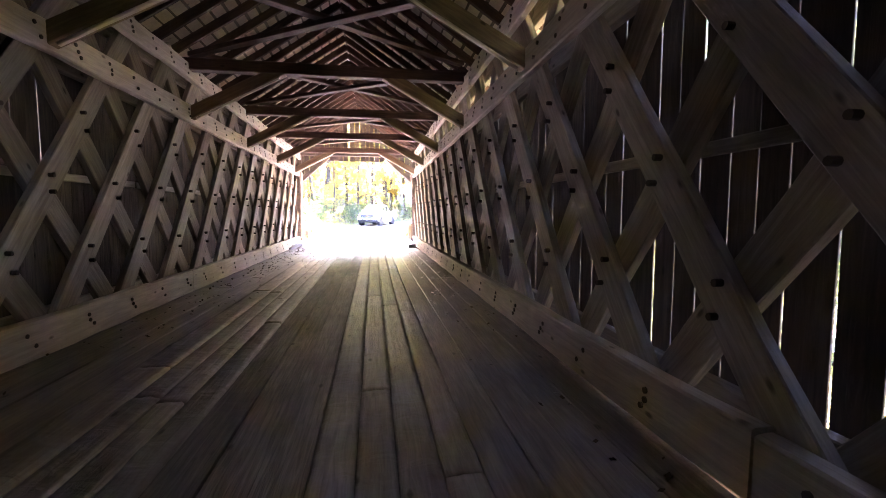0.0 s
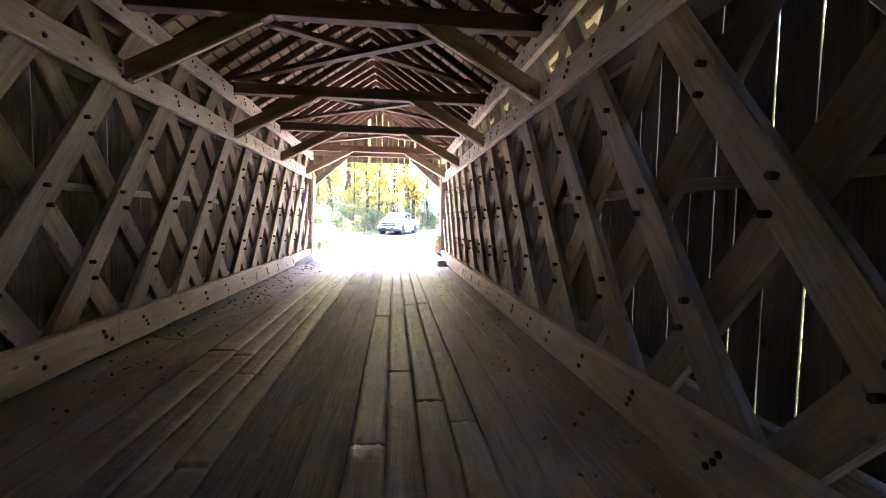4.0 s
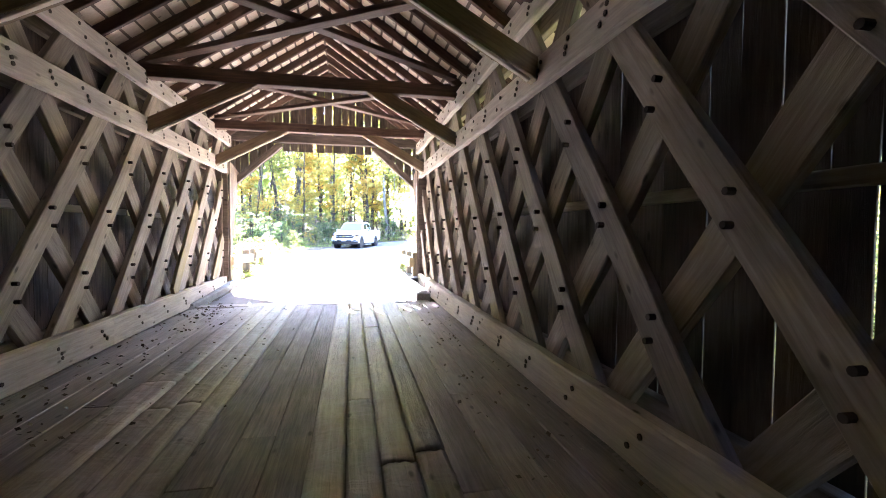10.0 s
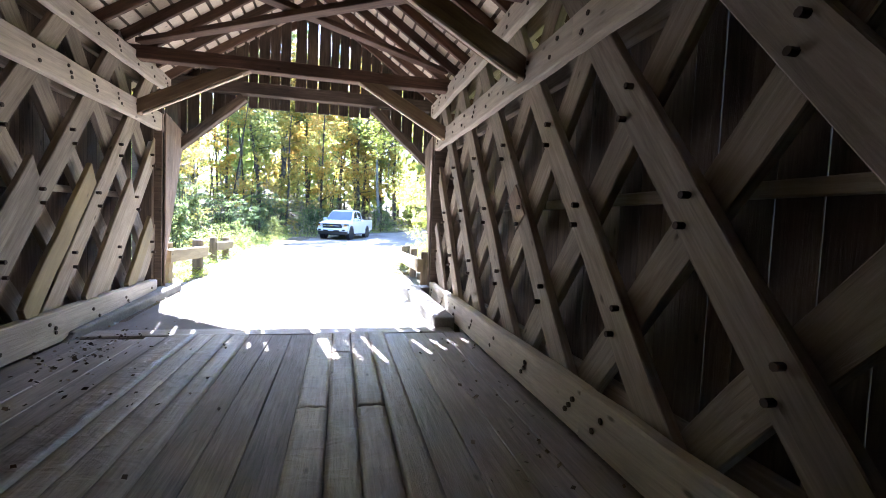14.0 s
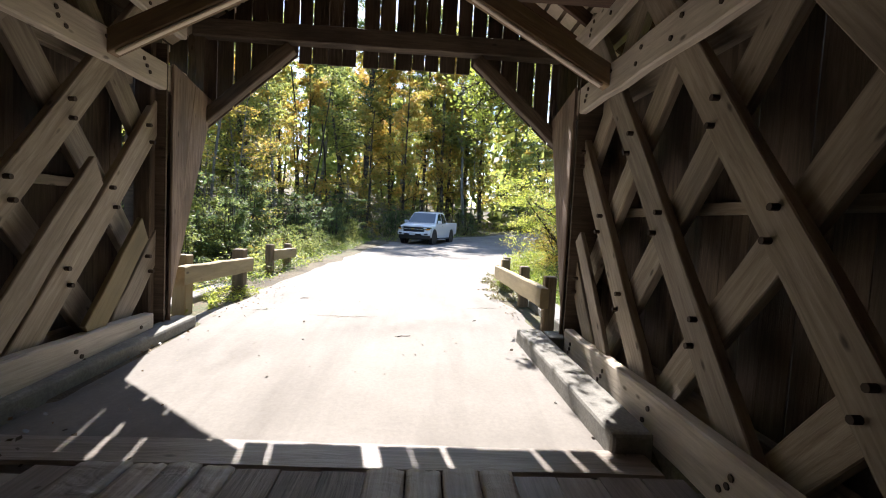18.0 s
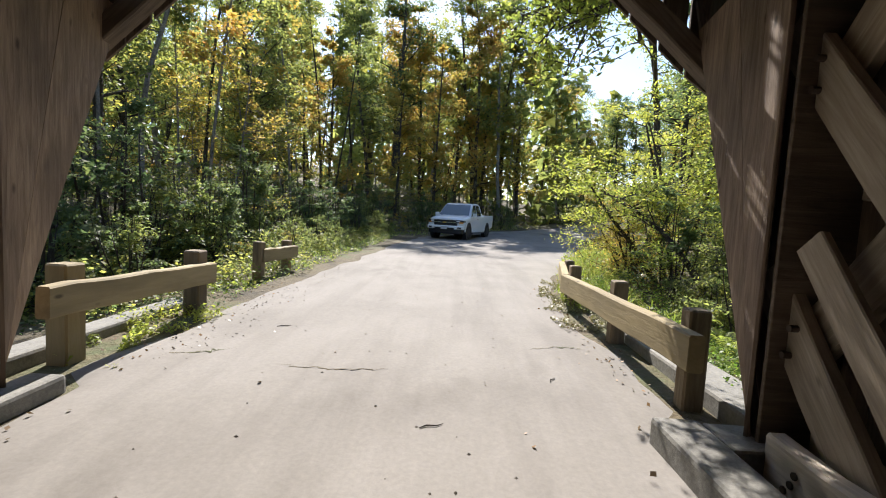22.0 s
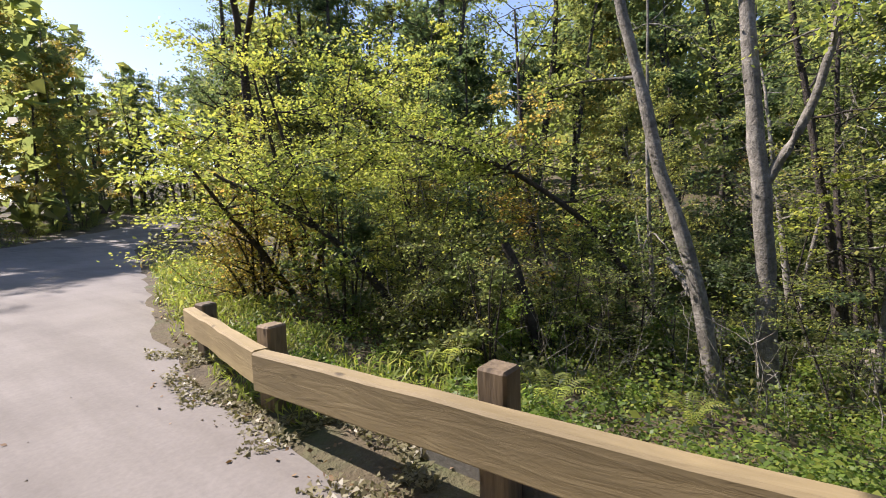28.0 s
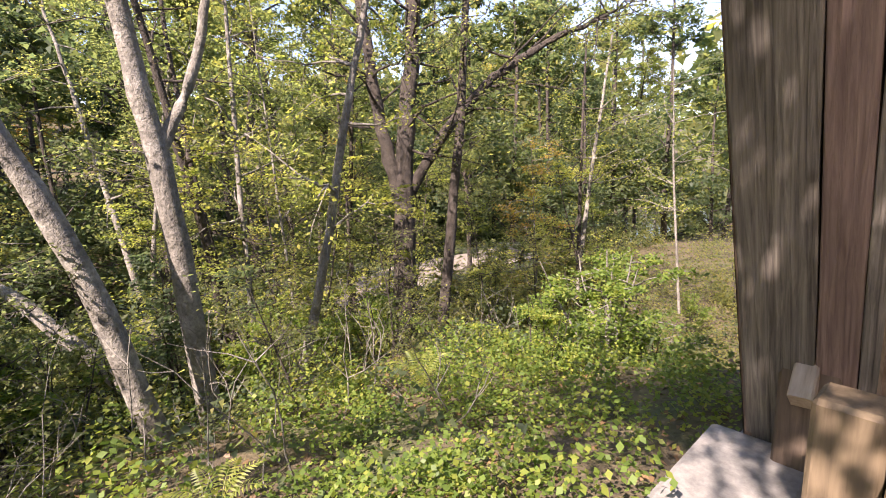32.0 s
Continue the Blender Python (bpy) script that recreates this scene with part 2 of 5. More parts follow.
# Fallen-leaf colours darkened to carry the shade on the deck.
DECK_CRUMB = leafy("shaded_leaf_crumbs", [(0.1, (0.025, 0.018, 0.012)), (0.5, (0.06, 0.042, 0.026)), (0.9, (0.13, 0.09, 0.05))], 0.05)
DEAD = leafy("withered_weeds", [(0.1, (0.14, 0.13, 0.07)), (0.5, (0.26, 0.235, 0.13)), (0.9, (0.36, 0.29, 0.18))], 0.25)
GRASSM = leafy("grass_blades", [(0.1, (0.12, 0.18, 0.03)), (0.5, (0.26, 0.32, 0.06)), (0.9, (0.42, 0.38, 0.13))], 0.45)
WHITE = plain("white_car_paint", (0.80, 0.82, 0.84), 0.25, 0.0, 0.6)
BLACK = plain("black_trim", (0.015, 0.015, 0.017), 0.45)
RUBBER = plain("tyre_rubber", (0.02, 0.02, 0.02), 0.85)
RIM = plain("alloy_rim", (0.35, 0.35, 0.36), 0.3, 1.0)
CHROME = plain("chrome", (0.7, 0.7, 0.72), 0.12, 1.0)
GLASS = plain("tinted_glass", (0.05, 0.06, 0.07), 0.04, 0.0, 1.0)
# Pale blue base colour stands in for sky reflected in the windscreen.
SCREEN = plain("sky_pale_windscreen", (0.22, 0.27, 0.31), 0.05, 0.0, 1.0)
GLASS.node_tree.nodes["Principled BSDF"].inputs["IOR"].default_value = 2.2
LAMPGLASS = plain("headlight_glass", (0.65, 0.68, 0.7), 0.1, 0.0, 1.0)
AMBER = plain("amber_lens", (0.7, 0.30, 0.03), 0.2)


# ---- mesh helpers ----
def part(name, bm, material, parent=None, label="", smooth=False):
    me = bpy.data.meshes.new(name)
    bm.to_mesh(me)
    bm.free()
    me.materials.append(material)
    if smooth:
        me.shade_smooth()
    ob = new(name, me)
    ob.parent = parent
    if label:
        ob["label"] = label
    return ob


def empty(name, m=Matrix(), **tags):
    ob = new(name)
    ob.matrix_basis = m
    return tagged(ob, **tags)


def mesh_of(name, verts, faces, material, smooth=False):
    """A mesh from arrays: verts (n, 3) and faces (m, 3 or 4)."""
    verts, faces = np.asarray(verts, dtype=np.float32), np.asarray(faces, dtype=np.int32)
    me = bpy.data.meshes.new(name)
    k = faces.shape[1]
    me.vertices.add(len(verts))
    me.vertices.foreach_set("co", verts.ravel())
    me.loops.add(faces.size)
    me.loops.foreach_set("vertex_index", faces.ravel())
    me.polygons.add(len(faces))
    me.polygons.foreach_set("loop_start", np.arange(0, faces.size, k, dtype=np.int32))
    me.update(calc_edges=True)
    me.validate()
    me.materials.append(material)
    if smooth:
        me.shade_smooth()
    else:
        me.shade_flat()
    return me


BARS = {}


def bar(name, length, width, thick, material, chamfer=0.008, seg=6, wobble=0.004, variant=0, ends=0.0):
    """A timber along local x, centred, with chamfered edges, a slight waver and ends that may be cut askew. Meshes are shared."""
    key = (name, round(length, 2), round(width, 3), round(thick, 3), material.name, variant, seg, ends)
    if key in BARS:
        return BARS[key]
    rng = np.random.default_rng(abs(hash((round(length * 100), round(width * 1000), variant, seg))) % 100000)
    w, h, c = width / 2, thick / 2, min(chamfer, thick * 0.3)
    ring = np.array([(-w + c, -h), (w - c, -h), (w, -h + c), (w, h - c), (w - c, h), (-w + c, h), (-w, h - c), (-w, -h + c)])
    v = []
    for i in range(seg + 1):
        f = i / seg
        off = rng.normal(0, wobble, 2)
        sc = 1 + rng.normal(0, 0.012)
        x = (f - 0.5) * length
        for a, b in ring:
            skew = ends * a / max(width, 0.01) if i in (0, seg) else 0.0
            v.append((x + skew + (rng.normal(0, 0.004) if i in (0, seg) else 0), a * sc + off[0], b + off[1] * 0.5))
    f4 = [(i * 8 + j, i * 8 + (j + 1) % 8, (i + 1) * 8 + (j + 1) % 8, (i + 1) * 8 + j) for i in range(seg) for j in range(8)]
    for base, flip in ((0, True), (seg * 8, False)):
        for quad in ((0, 1, 2, 7), (7, 2, 3, 6), (6, 3, 4, 5)):
            q = [base + k for k in quad]
            f4.append(tuple(reversed(q)) if flip else tuple(q))
    me = mesh_of(name, v, f4, material)
    BARS[key] = me
    return me


def piece(name, me, m, parent=None, label=""):
    ob = new(name, me)
    ob.parent = parent
    ob.matrix_basis = m
    if label:
        ob["label"] = label
    return ob


def along(a, b, up=(0, 0, 1)):
    """The pose of a bar between two points: local x from a to b, local z near up."""
    a, b = Vector(a), Vector(b)
    x = (b - a).normalized()
    y = Vector(up).cross(x).normalized()
    z = x.cross(y)
    r = Matrix((x, y, z)).transposed().to_4x4()
    return Matrix.Translation((a + b) / 2) @ r


def timber(name, a, b, width, thick, material, parent=None, up=(0, 0, 1), label="", **kw):
    return piece(name, bar(name, (Vector(b) - Vector(a)).length, width, thick, material, **kw), along(a, b, up), parent, label)


def box_bm(x0, x1, y0, y1, z0, z1, bevel=0.01, seg=1):
    bm = bmesh.new()
    bmesh.ops.create_cube(bm, size=1.0, matrix=Matrix.LocRotScale(((x0 + x1) / 2, (y0 + y1) / 2, (z0 + z1) / 2), None, (x1 - x0, y1 - y0, z1 - z0)))
    if bevel:
        bmesh.ops.bevel(bm, geom=bm.edges[:], offset=bevel, segments=seg, affect="EDGES", profile=0.5)
    return bm


def cyl_bm(r, depth, n=24, m=Matrix(), r2=None):
    bm = bmesh.new()
    bmesh.ops.create_cone(bm, cap_ends=True, segments=n, radius1=r, radius2=r if r2 is None else r2, depth=depth, matrix=m)
    return bm

# ---- the covered bridge ----
XR, XL = 2.43, -2.50          # inner faces of the two lattices
Y_END, Y_BACK = 0.0, -46.0    # truss ends
DECK_END = -2.92
NODE, RISE = 1.164, 1.25      # lattice spacing and the slope of its planks
MID = 1.62                    # height of the middle row of crossings
CHORD_Z, TOP_Z = 3.03, 3.74   # centres of the two upper chord timbers
Y_FACE = 0.94                 # boards over the portal
EAVE, PITCH, RIDGE = 3.1, 0.67, 5.80
rng = random.Random(4)


def roof_z(x):
    return RIDGE - PITCH * abs(x)


def lattice(name, face, side, phase, label):
    """One truss wall. side: +1 where the wall lies towards +x."""
    wall = empty(name, label=label, category="wall", kind="structure")
    tall0, tall1 = 0.04, 3.95
    peg = cyl_bm(0.021, 0.07, 8, Matrix.Rotation(math.pi / 2, 4, "Y"))
    peg_me = bpy.data.meshes.new("peg")
    peg.to_mesh(peg_me)
    peg.free()
    peg_me.materials.append(PEG)
    n = int((Y_END - Y_BACK + 4) / NODE)
    for layer in (0, 1):
        x = face + side * (0.042 + 0.088 * layer)
        for i in range(n):
            c = phase - NODE * (i - 3)
            z0, z1 = tall0, tall1
            sl = RISE if layer == 0 else -RISE
            # trim to the ends of the truss
            pts = []
            for z in (z0, z1):
                y = c + (z - MID) / sl
                if y > Y_END - 0.1:
                    z += (Y_END - 0.1 - y) * sl
                    y = Y_END - 0.1
                if y < Y_BACK:
                    z += (Y_BACK - y) * sl
                    y = Y_BACK
                pts.append((y, z))
            (ya, za), (yb, zb) = pts
            if zb - za < 0.5 or za > 3.2 or zb < 0.8:
                continue
            jig = rng.uniform(-0.025, 0.025)
            a, b = (x, ya + jig, za), (x, yb + jig, zb)
            plank = piece("lattice_plank", bar("lattice_plank", (Vector(b) - Vector(a)).length, 0.265, 0.08, TRUSS, variant=i % 4, wobble=0.006),
                          along(a, b, (side, 0, 0)), wall)
            if layer == 0 and ya > -24:
                inv = plank.matrix_basis.inverted()
                for k in range(-1, 2):
                    z = MID + k * NODE * RISE / 2
                    if not za + 0.15 < z < min(zb, 2.75) - 0.05:
                        continue
                    for dz in (-0.085, 0.085):
                        p = Matrix.Translation((face - side * 0.012, c + jig + (z - MID) / RISE - 0.2 * dz + rng.uniform(-0.02, 0.02), z + dz + rng.uniform(-0.015, 0.015)))
                        piece("peg", peg_me, inv @ p, plank)
    # chord timbers, two lengths each side of a joint
    for z, h, nm in ((0.19, 0.36, "lower_chord"), (CHORD_Z, 0.30, "upper_chord"), (TOP_Z, 0.27, "top_chord")):
        y = Y_END + (0.2 if nm != "lower_chord" else -0.45)
        while y > Y_BACK:
            y2 = max(Y_BACK, y - rng.uniform(5.2, 6.4))
            th = 0.12 if nm == "lower_chord" else 0.095
            x = face - side * th / 2
            beam = timber(nm, (x, y, z), (x, y2 + 0.006, z), h, th, CHORD, wall, up=(side, 0, 0), seg=14, chamfer=0.015, wobble=0.006, variant=int(-y) % 5)
            inv = beam.matrix_basis.inverted()
            if y > -24:
                yy = y - 0.25
                while yy > y2:
                    for dy, dz in ((0, 0.06), (0.09, -0.05), (0.05, 0.0))[:rng.choice((2, 3))]:
                        piece("peg_hole", peg_me, inv @ Matrix.Translation((face - side * (th - 0.024), yy + dy + rng.uniform(-.03, .03), z + dz)), beam)
                    yy -= NODE / 2 if nm != "lower_chord" else NODE * 0.75
            y = y2
        xo = face + side * 0.22
        timber("outer_chord", (xo, Y_END - 0.38, z), (xo, Y_BACK, z), h, 0.09, TRUSS, wall, up=(side, 0, 0), seg=16)
    # siding nailers and boards
    xs = face + side * 0.33
    for z in (0.25, 1.74, 3.12):
        y = Y_END - 0.42
        while y > Y_BACK:
            y2 = max(Y_BACK, y - 4.1)
            timber("nailer", (xs - side * 0.045, y, z), (xs - side * 0.045, y2 + 0.02, z), 0.09, 0.05, CHORD if side < 0 else TRUSS, wall, up=(side, 0, 0))
            y = y2
    y = Y_END - 0.33
    top = 3.28 if side > 0 else 3.80
    while y > Y_BACK:
        w = rng.choice((0.19, 0.215, 0.24, 0.26))
        low = -0.35 + rng.uniform(-0.04, 0.04)
        a, b = (xs, y - w / 2, low), (xs, y - w / 2 + rng.uniform(-0.006, 0.006), top)
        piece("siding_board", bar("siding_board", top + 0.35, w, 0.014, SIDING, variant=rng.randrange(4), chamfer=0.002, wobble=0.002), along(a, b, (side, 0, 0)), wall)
        gap = rng.choice((0.006, 0.007, 0.008, 0.010, 0.013)) if side > 0 else rng.choice((0.0008, 0.001, 0.0015, 0.0025))
        if side > 0:
            gap *= 0.3 if y > -9.5 else (0.7 if y > -12 else 1.1)
        y -= w + gap
    return wall


wall_east = lattice("wall_east", XR, 1, -0.96, "weathered wooden lattice truss wall with vertical board siding and daylight gaps")
wall_west = lattice("wall_west", XL, -1, -0.93, "weathered wooden lattice truss wall with tight dark vertical siding")

# newer short splice planks nailed over the west lattice, and one over the east
for y0, h0, h1, mat in ((-0.55, 0.30, 1.30, FRESH), (-1.25, 0.30, 1.85, TRUSS), (-2.35, 0.35, 1.95, FRESH), (-3.45, 0.3, 1.9, TRUSS)):
    timber("splice_plank", (XL + 0.045, y0 - (h1 - h0) / RISE, h0), (XL + 0.045, y0, h1), 0.25, 0.06, mat, wall_west, up=(1, 0, 0), ends=0.12, variant=int(y0 * -9), label="newer splice plank")
timber("splice_plank", (XR - 0.035, -1.42, 0.3), (XR - 0.035, -0.50, 1.45), 0.2, 0.05, TRUSS, wall_east, up=(-1, 0, 0), variant=3, label="short splice plank")
timber("red_plank", (XR - 0.006, -4.50, 1.545), (XR - 0.006, -4.24, 1.87), 0.262, 0.014, REDWOOD, wall_east, up=(-1, 0, 0), label="plank patch stained red")

# ---- roof ----
roof = empty("ceiling", label="open timber bridge roof of dark rafters and pale roof boards", category="roof", kind="structure")
slope = math.atan(PITCH)
y = Y_FACE + 0.15
k = 0
while y > Y_BACK:
    for s in (-1, 1):
        a = (s * 0.0, y + 0.02 * s, roof_z(0) - 0.10)
        b = (s * EAVE, y + 0.02 * s, roof_z(EAVE) - 0.10)
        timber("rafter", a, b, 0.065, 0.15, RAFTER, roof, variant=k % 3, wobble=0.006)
    y -= 0.61
    k += 1
quads_v, quads_f = [], []


def add_box(vs, fs, m, lx, ly, lz):
    n = len(vs)
    for sx, sy, sz in ((-1, -1, -1), (1, -1, -1), (1, 1, -1), (-1, 1, -1), (-1, -1, 1), (1, -1, 1), (1, 1, 1), (-1, 1, 1)):
        vs.append(m @ Vector((sx * lx / 2, sy * ly / 2, sz * lz / 2)))
    for f in ((0, 3, 2, 1), (4, 5, 6, 7), (0, 1, 5, 4), (1, 2, 6, 5), (2, 3, 7, 6), (3, 0, 4, 7)):
        fs.append([n + q for q in f])


for s in (-1, 1):
    d = 0.12
    while d < EAVE / math.cos(slope):
        x = s * d * math.cos(slope)
        w = rng.uniform(0.165, 0.195)
        y = Y_FACE + 0.25
        while y > Y_BACK:
            L = rng.uniform(2.4, 4.2)
            m = pose(x + rng.uniform(-.006, .006), y - L / 2, roof_z(x) - 0.012) @ Matrix.Rotation(s * slope, 4, "Y")
            add_box(quads_v, quads_f, m, w, L - 0.01, 0.022)
            y -= L
        d += 0.225
boards = new("roof_boards", mesh_of("roof_boards", quads_v, quads_f, BATTEN))
boards.parent = roof
tagged(boards, label="pale skip sheathing boards", kind="stuff")
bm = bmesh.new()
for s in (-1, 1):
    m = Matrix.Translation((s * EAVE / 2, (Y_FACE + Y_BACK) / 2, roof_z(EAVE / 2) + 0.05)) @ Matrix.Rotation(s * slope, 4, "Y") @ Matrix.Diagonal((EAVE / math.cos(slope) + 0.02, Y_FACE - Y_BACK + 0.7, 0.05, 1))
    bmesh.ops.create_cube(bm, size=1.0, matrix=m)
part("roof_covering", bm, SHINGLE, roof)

# tie beams, knee braces and lateral crosses
frames = empty("roof_frame", label="tie beams with knee braces and lateral cross braces", category="roof frame", kind="structure")
TIES = [-1.12 - 3.44 * i for i in range(13)]
for i, ty in enumerate(TIES):
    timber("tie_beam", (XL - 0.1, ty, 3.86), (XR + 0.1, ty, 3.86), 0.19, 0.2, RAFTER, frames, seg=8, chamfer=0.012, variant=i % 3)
    for s, face in ((1, XR), (-1, XL)):
        timber("knee_brace", (face - s * 0.02, ty, 3.02), (s * 0.86, ty, 3.86), 0.17, 0.20, BRACE, frames, seg=5, chamfer=0.012, variant=i % 3, ends=0.0)
        timber("brace_strip", (face - s * 0.17, ty - 0.045, 2.955), (s * 0.95, ty - 0.045, 3.69), 0.06, 0.03, BATTEN, frames, seg=4, variant=i % 2)
    if i + 1 < len(TIES):
        t2 = TIES[i + 1]
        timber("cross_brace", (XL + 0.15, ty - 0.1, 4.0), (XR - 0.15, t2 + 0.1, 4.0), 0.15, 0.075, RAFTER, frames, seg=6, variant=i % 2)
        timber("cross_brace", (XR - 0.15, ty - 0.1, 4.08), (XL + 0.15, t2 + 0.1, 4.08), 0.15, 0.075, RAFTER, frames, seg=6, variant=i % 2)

# Unseen end wall, added to stop daylight entering from behind.
rear = empty("wall_south", label="unseen board wall added to keep daylight out of the far end", category="wall", kind="structure")
for k in range(26):
    xm = XL - 0.25 + 0.215 * k
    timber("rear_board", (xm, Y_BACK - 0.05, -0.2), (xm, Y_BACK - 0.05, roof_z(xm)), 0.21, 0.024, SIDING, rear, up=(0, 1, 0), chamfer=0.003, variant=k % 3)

# ---- portal ----
portal = empty("portal", label="board-clad bridge portal with header beam and corner braces", category="portal", kind="structure")
timber("header_beam", (XL - 0.1, Y_FACE - 0.14, 3.98), (XR + 0.1, Y_FACE - 0.14, 3.98), 0.23, 0.2, SIDING, portal, up=(0, 1, 0), seg=8, chamfer=0.012)
for s, face in ((1, XR), (-1, XL)):
    timber("corner_brace", (s * 2.56 - 0.04, Y_FACE - 0.14, 2.665), (s * 1.27 - 0.04, Y_FACE - 0.14, 3.81), 0.16, 0.15, SIDING, portal, up=(0, 1, 0), chamfer=0.012)
    timber("corner_post", (face + s * 0.12, -0.2, 0.1), (face + s * 0.12, -0.2, 3.9), 0.2, 0.2, SIDING, portal, up=(0, 1, 0), chamfer=0.012)
    timber("shelter_stud", (face + s * 0.03, Y_FACE - 0.1, 3.0), (face + s * 0.03, Y_FACE - 0.1, 4.0), 0.12, 0.12, SIDING, portal, up=(0, 1, 0))
    off = 0.0 if s > 0 else 0.14

    def lean(z):
        return -0.42 + 0.395 * z + off
    part("jamb_board", box_bm(min(face - s * 0.1, face + s * 0.36), max(face - s * 0.1, face + s * 0.36), off - 0.36, off - 0.33, 0.1, 3.4, 0.004), SIDING, portal)
    # tapered boards that shelter the truss end, inside and outside
    for x0, cuts, flare in ((face - s * 0.135, 2, 0.04), (face + s * 0.33, 2, 0.0)):
        for j in range(cuts):
            f0, f1 = j / cuts, (j + 1) / cuts - 0.008
            back_b, back_t = off - 0.28, off - 0.28
            y_b = [back_b + (lean(0.28) - back_b) * f for f in (f0, f1)]
            y_t = [back_t + (lean(3.1) - back_t) * f for f in (f0, f1)]
            zt = [3.20 - 0.16 * f for f in (f0, f1)]
            bm = bmesh.new()
            g0, g1 = s * flare * f0, s * flare * f1
            vs = [bm.verts.new(p) for x in (x0, x0 + s * 0.03) for p in ((x + g0, y_b[0], 0.16), (x + g1, y_b[1], 0.16), (x + g1, y_t[1], zt[1]), (x + g0, y_t[0], zt[0]))]
            for q in ((0, 1, 2, 3), (7, 6, 5, 4), (0, 4, 5, 1), (1, 5, 6, 2), (2, 6, 7, 3), (3, 7, 4, 0)):
                bm.faces.new([vs[i] for i in q])
            bmesh.ops.recalc_face_normals(bm, faces=bm.faces[:])
            bmesh.ops.transform(bm, matrix=Matrix.Rotation(math.pi / 2, 4, "Y"), verts=bm.verts[:])
            part("shelter_board", bm, PANEL, portal).matrix_basis = Matrix.Rotation(-math.pi / 2, 4, "Y")
    # leaning boards on the outer front
    xa = face - s * 0.08
    for w in (0.06, 0.125, 0.25):
        xm = xa + s * w / 2
        a, b2 = (xm, lean(0.26) + 0.03, 0.26), (xm, lean(3.5) + 0.03, 3.5)
        timber("front_board", a, b2, w - 0.006, 0.03, FACADE if 0.11 < w < 0.2 else GREYWOOD, portal, up=(0, 1, 0), chamfer=0.004, wobble=0.003, variant=int(w * 100), seg=8)
        xa += s * w
# vertical boards of the gable, with daylight between them
x = -3.0
while x < 3.0:
    w = rng.choice((0.17, 0.19, 0.21, 0.23))
    xm = x + w / 2
    top = roof_z(xm) + 0.04
    if abs(xm + 0.04) < 1.28:
        low = [3.66 + rng.uniform(-0.012, 0.012)] * 2
    else:
        low = [max(2.6, 3.70 - (abs(e + 0.04) - 1.28) * 0.887) for e in (x, x + w)]
    tops = [roof_z(e) + 0.04 for e in (x, x + w)]
    bm = bmesh.new()
    vs = [bm.verts.new((e, y, z)) for y in (Y_FACE - 0.012, Y_FACE + 0.012) for e, z in ((x, low[0]), (x + w, low[1]), (x + w, tops[1]), (x, tops[0]))]
    for q in ((3, 2, 1, 0), (4, 5, 6, 7), (0, 1, 5, 4), (1, 2, 6, 5), (2, 3, 7, 6), (3, 0, 4, 7)):
        bm.faces.new([vs[i] for i in q])
    bmesh.ops.transform(bm, matrix=Matrix.Rotation(math.pi / 2, 4, "Y") @ Matrix.Translation((-xm, 0, 0)), verts=bm.verts[:])
    part("gable_board", bm, SIDING, portal).matrix_basis = Matrix.Translation((xm, 0, 0)) @ Matrix.Rotation(-math.pi / 2, 4, "Y")
    x += w + (0.10 if x < -0.5 < x + w else rng.choice((0.005, 0.010, 0.016, 0.026)))

# ---- deck ----
WORN = {}


def worn_plank(length, width, thick, material, variant):
    """A runner board with a trodden top: low humps round its knots, rounded edges and broken ends."""
    key = (round(length, 2), round(width, 3), variant)
    if key in WORN:
        return WORN[key]
    q = np.random.default_rng(int(length * 100) * 7 + int(width * 1000) + variant * 977)
    nx, ny = max(8, int(length / 0.055)), 7
    xs, ys = np.linspace(-length / 2, length / 2, nx), np.linspace(-width / 2, width / 2, ny)
    X, Y = np.meshgrid(xs, ys, indexing="ij")
    Z = np.full_like(X, thick / 2)
    for _ in range(int(length * 5.5)):
        cx, cy = q.uniform(-length / 2, length / 2), q.uniform(-width / 2, width / 2)
        Z += q.uniform(0.002, 0.009) * np.exp(-((X - cx) / q.uniform(0.03, 0.07)) ** 2 - ((Y - cy) / q.uniform(0.03, 0.09)) ** 2)
    Z -= 0.012 * np.clip(np.abs(Y) / (width / 2) - 0.62, 0, 1) ** 2 * 6
    X[[0, -1]] += q.normal(0, 0.008, (2, ny))
    v = np.stack([X, Y, Z], -1).reshape(-1, 3)
    n = len(v)
    low = v.copy()
    low[:, 2] = -thick / 2
    i, j = np.meshgrid(np.arange(nx - 1), np.arange(ny - 1), indexing="ij")
    k = (i * ny + j).ravel()
    f = [np.stack([k, k + ny, k + ny + 1, k + 1], 1)]
    rim = [a * ny for a in range(nx)] + [(nx - 1) * ny + b for b in range(1, ny)] + [a * ny + ny - 1 for a in range(nx - 2, -1, -1)] + [b for b in range(ny - 2, 0, -1)]
    rim = np.array(rim)
    nxt = np.roll(rim, -1)
    f.append(np.stack([rim, rim + n, nxt + n, nxt], 1))
    WORN[key] = mesh_of("deck_plank", np.concatenate([v, low]), np.concatenate(f), material, True)
    return WORN[key]


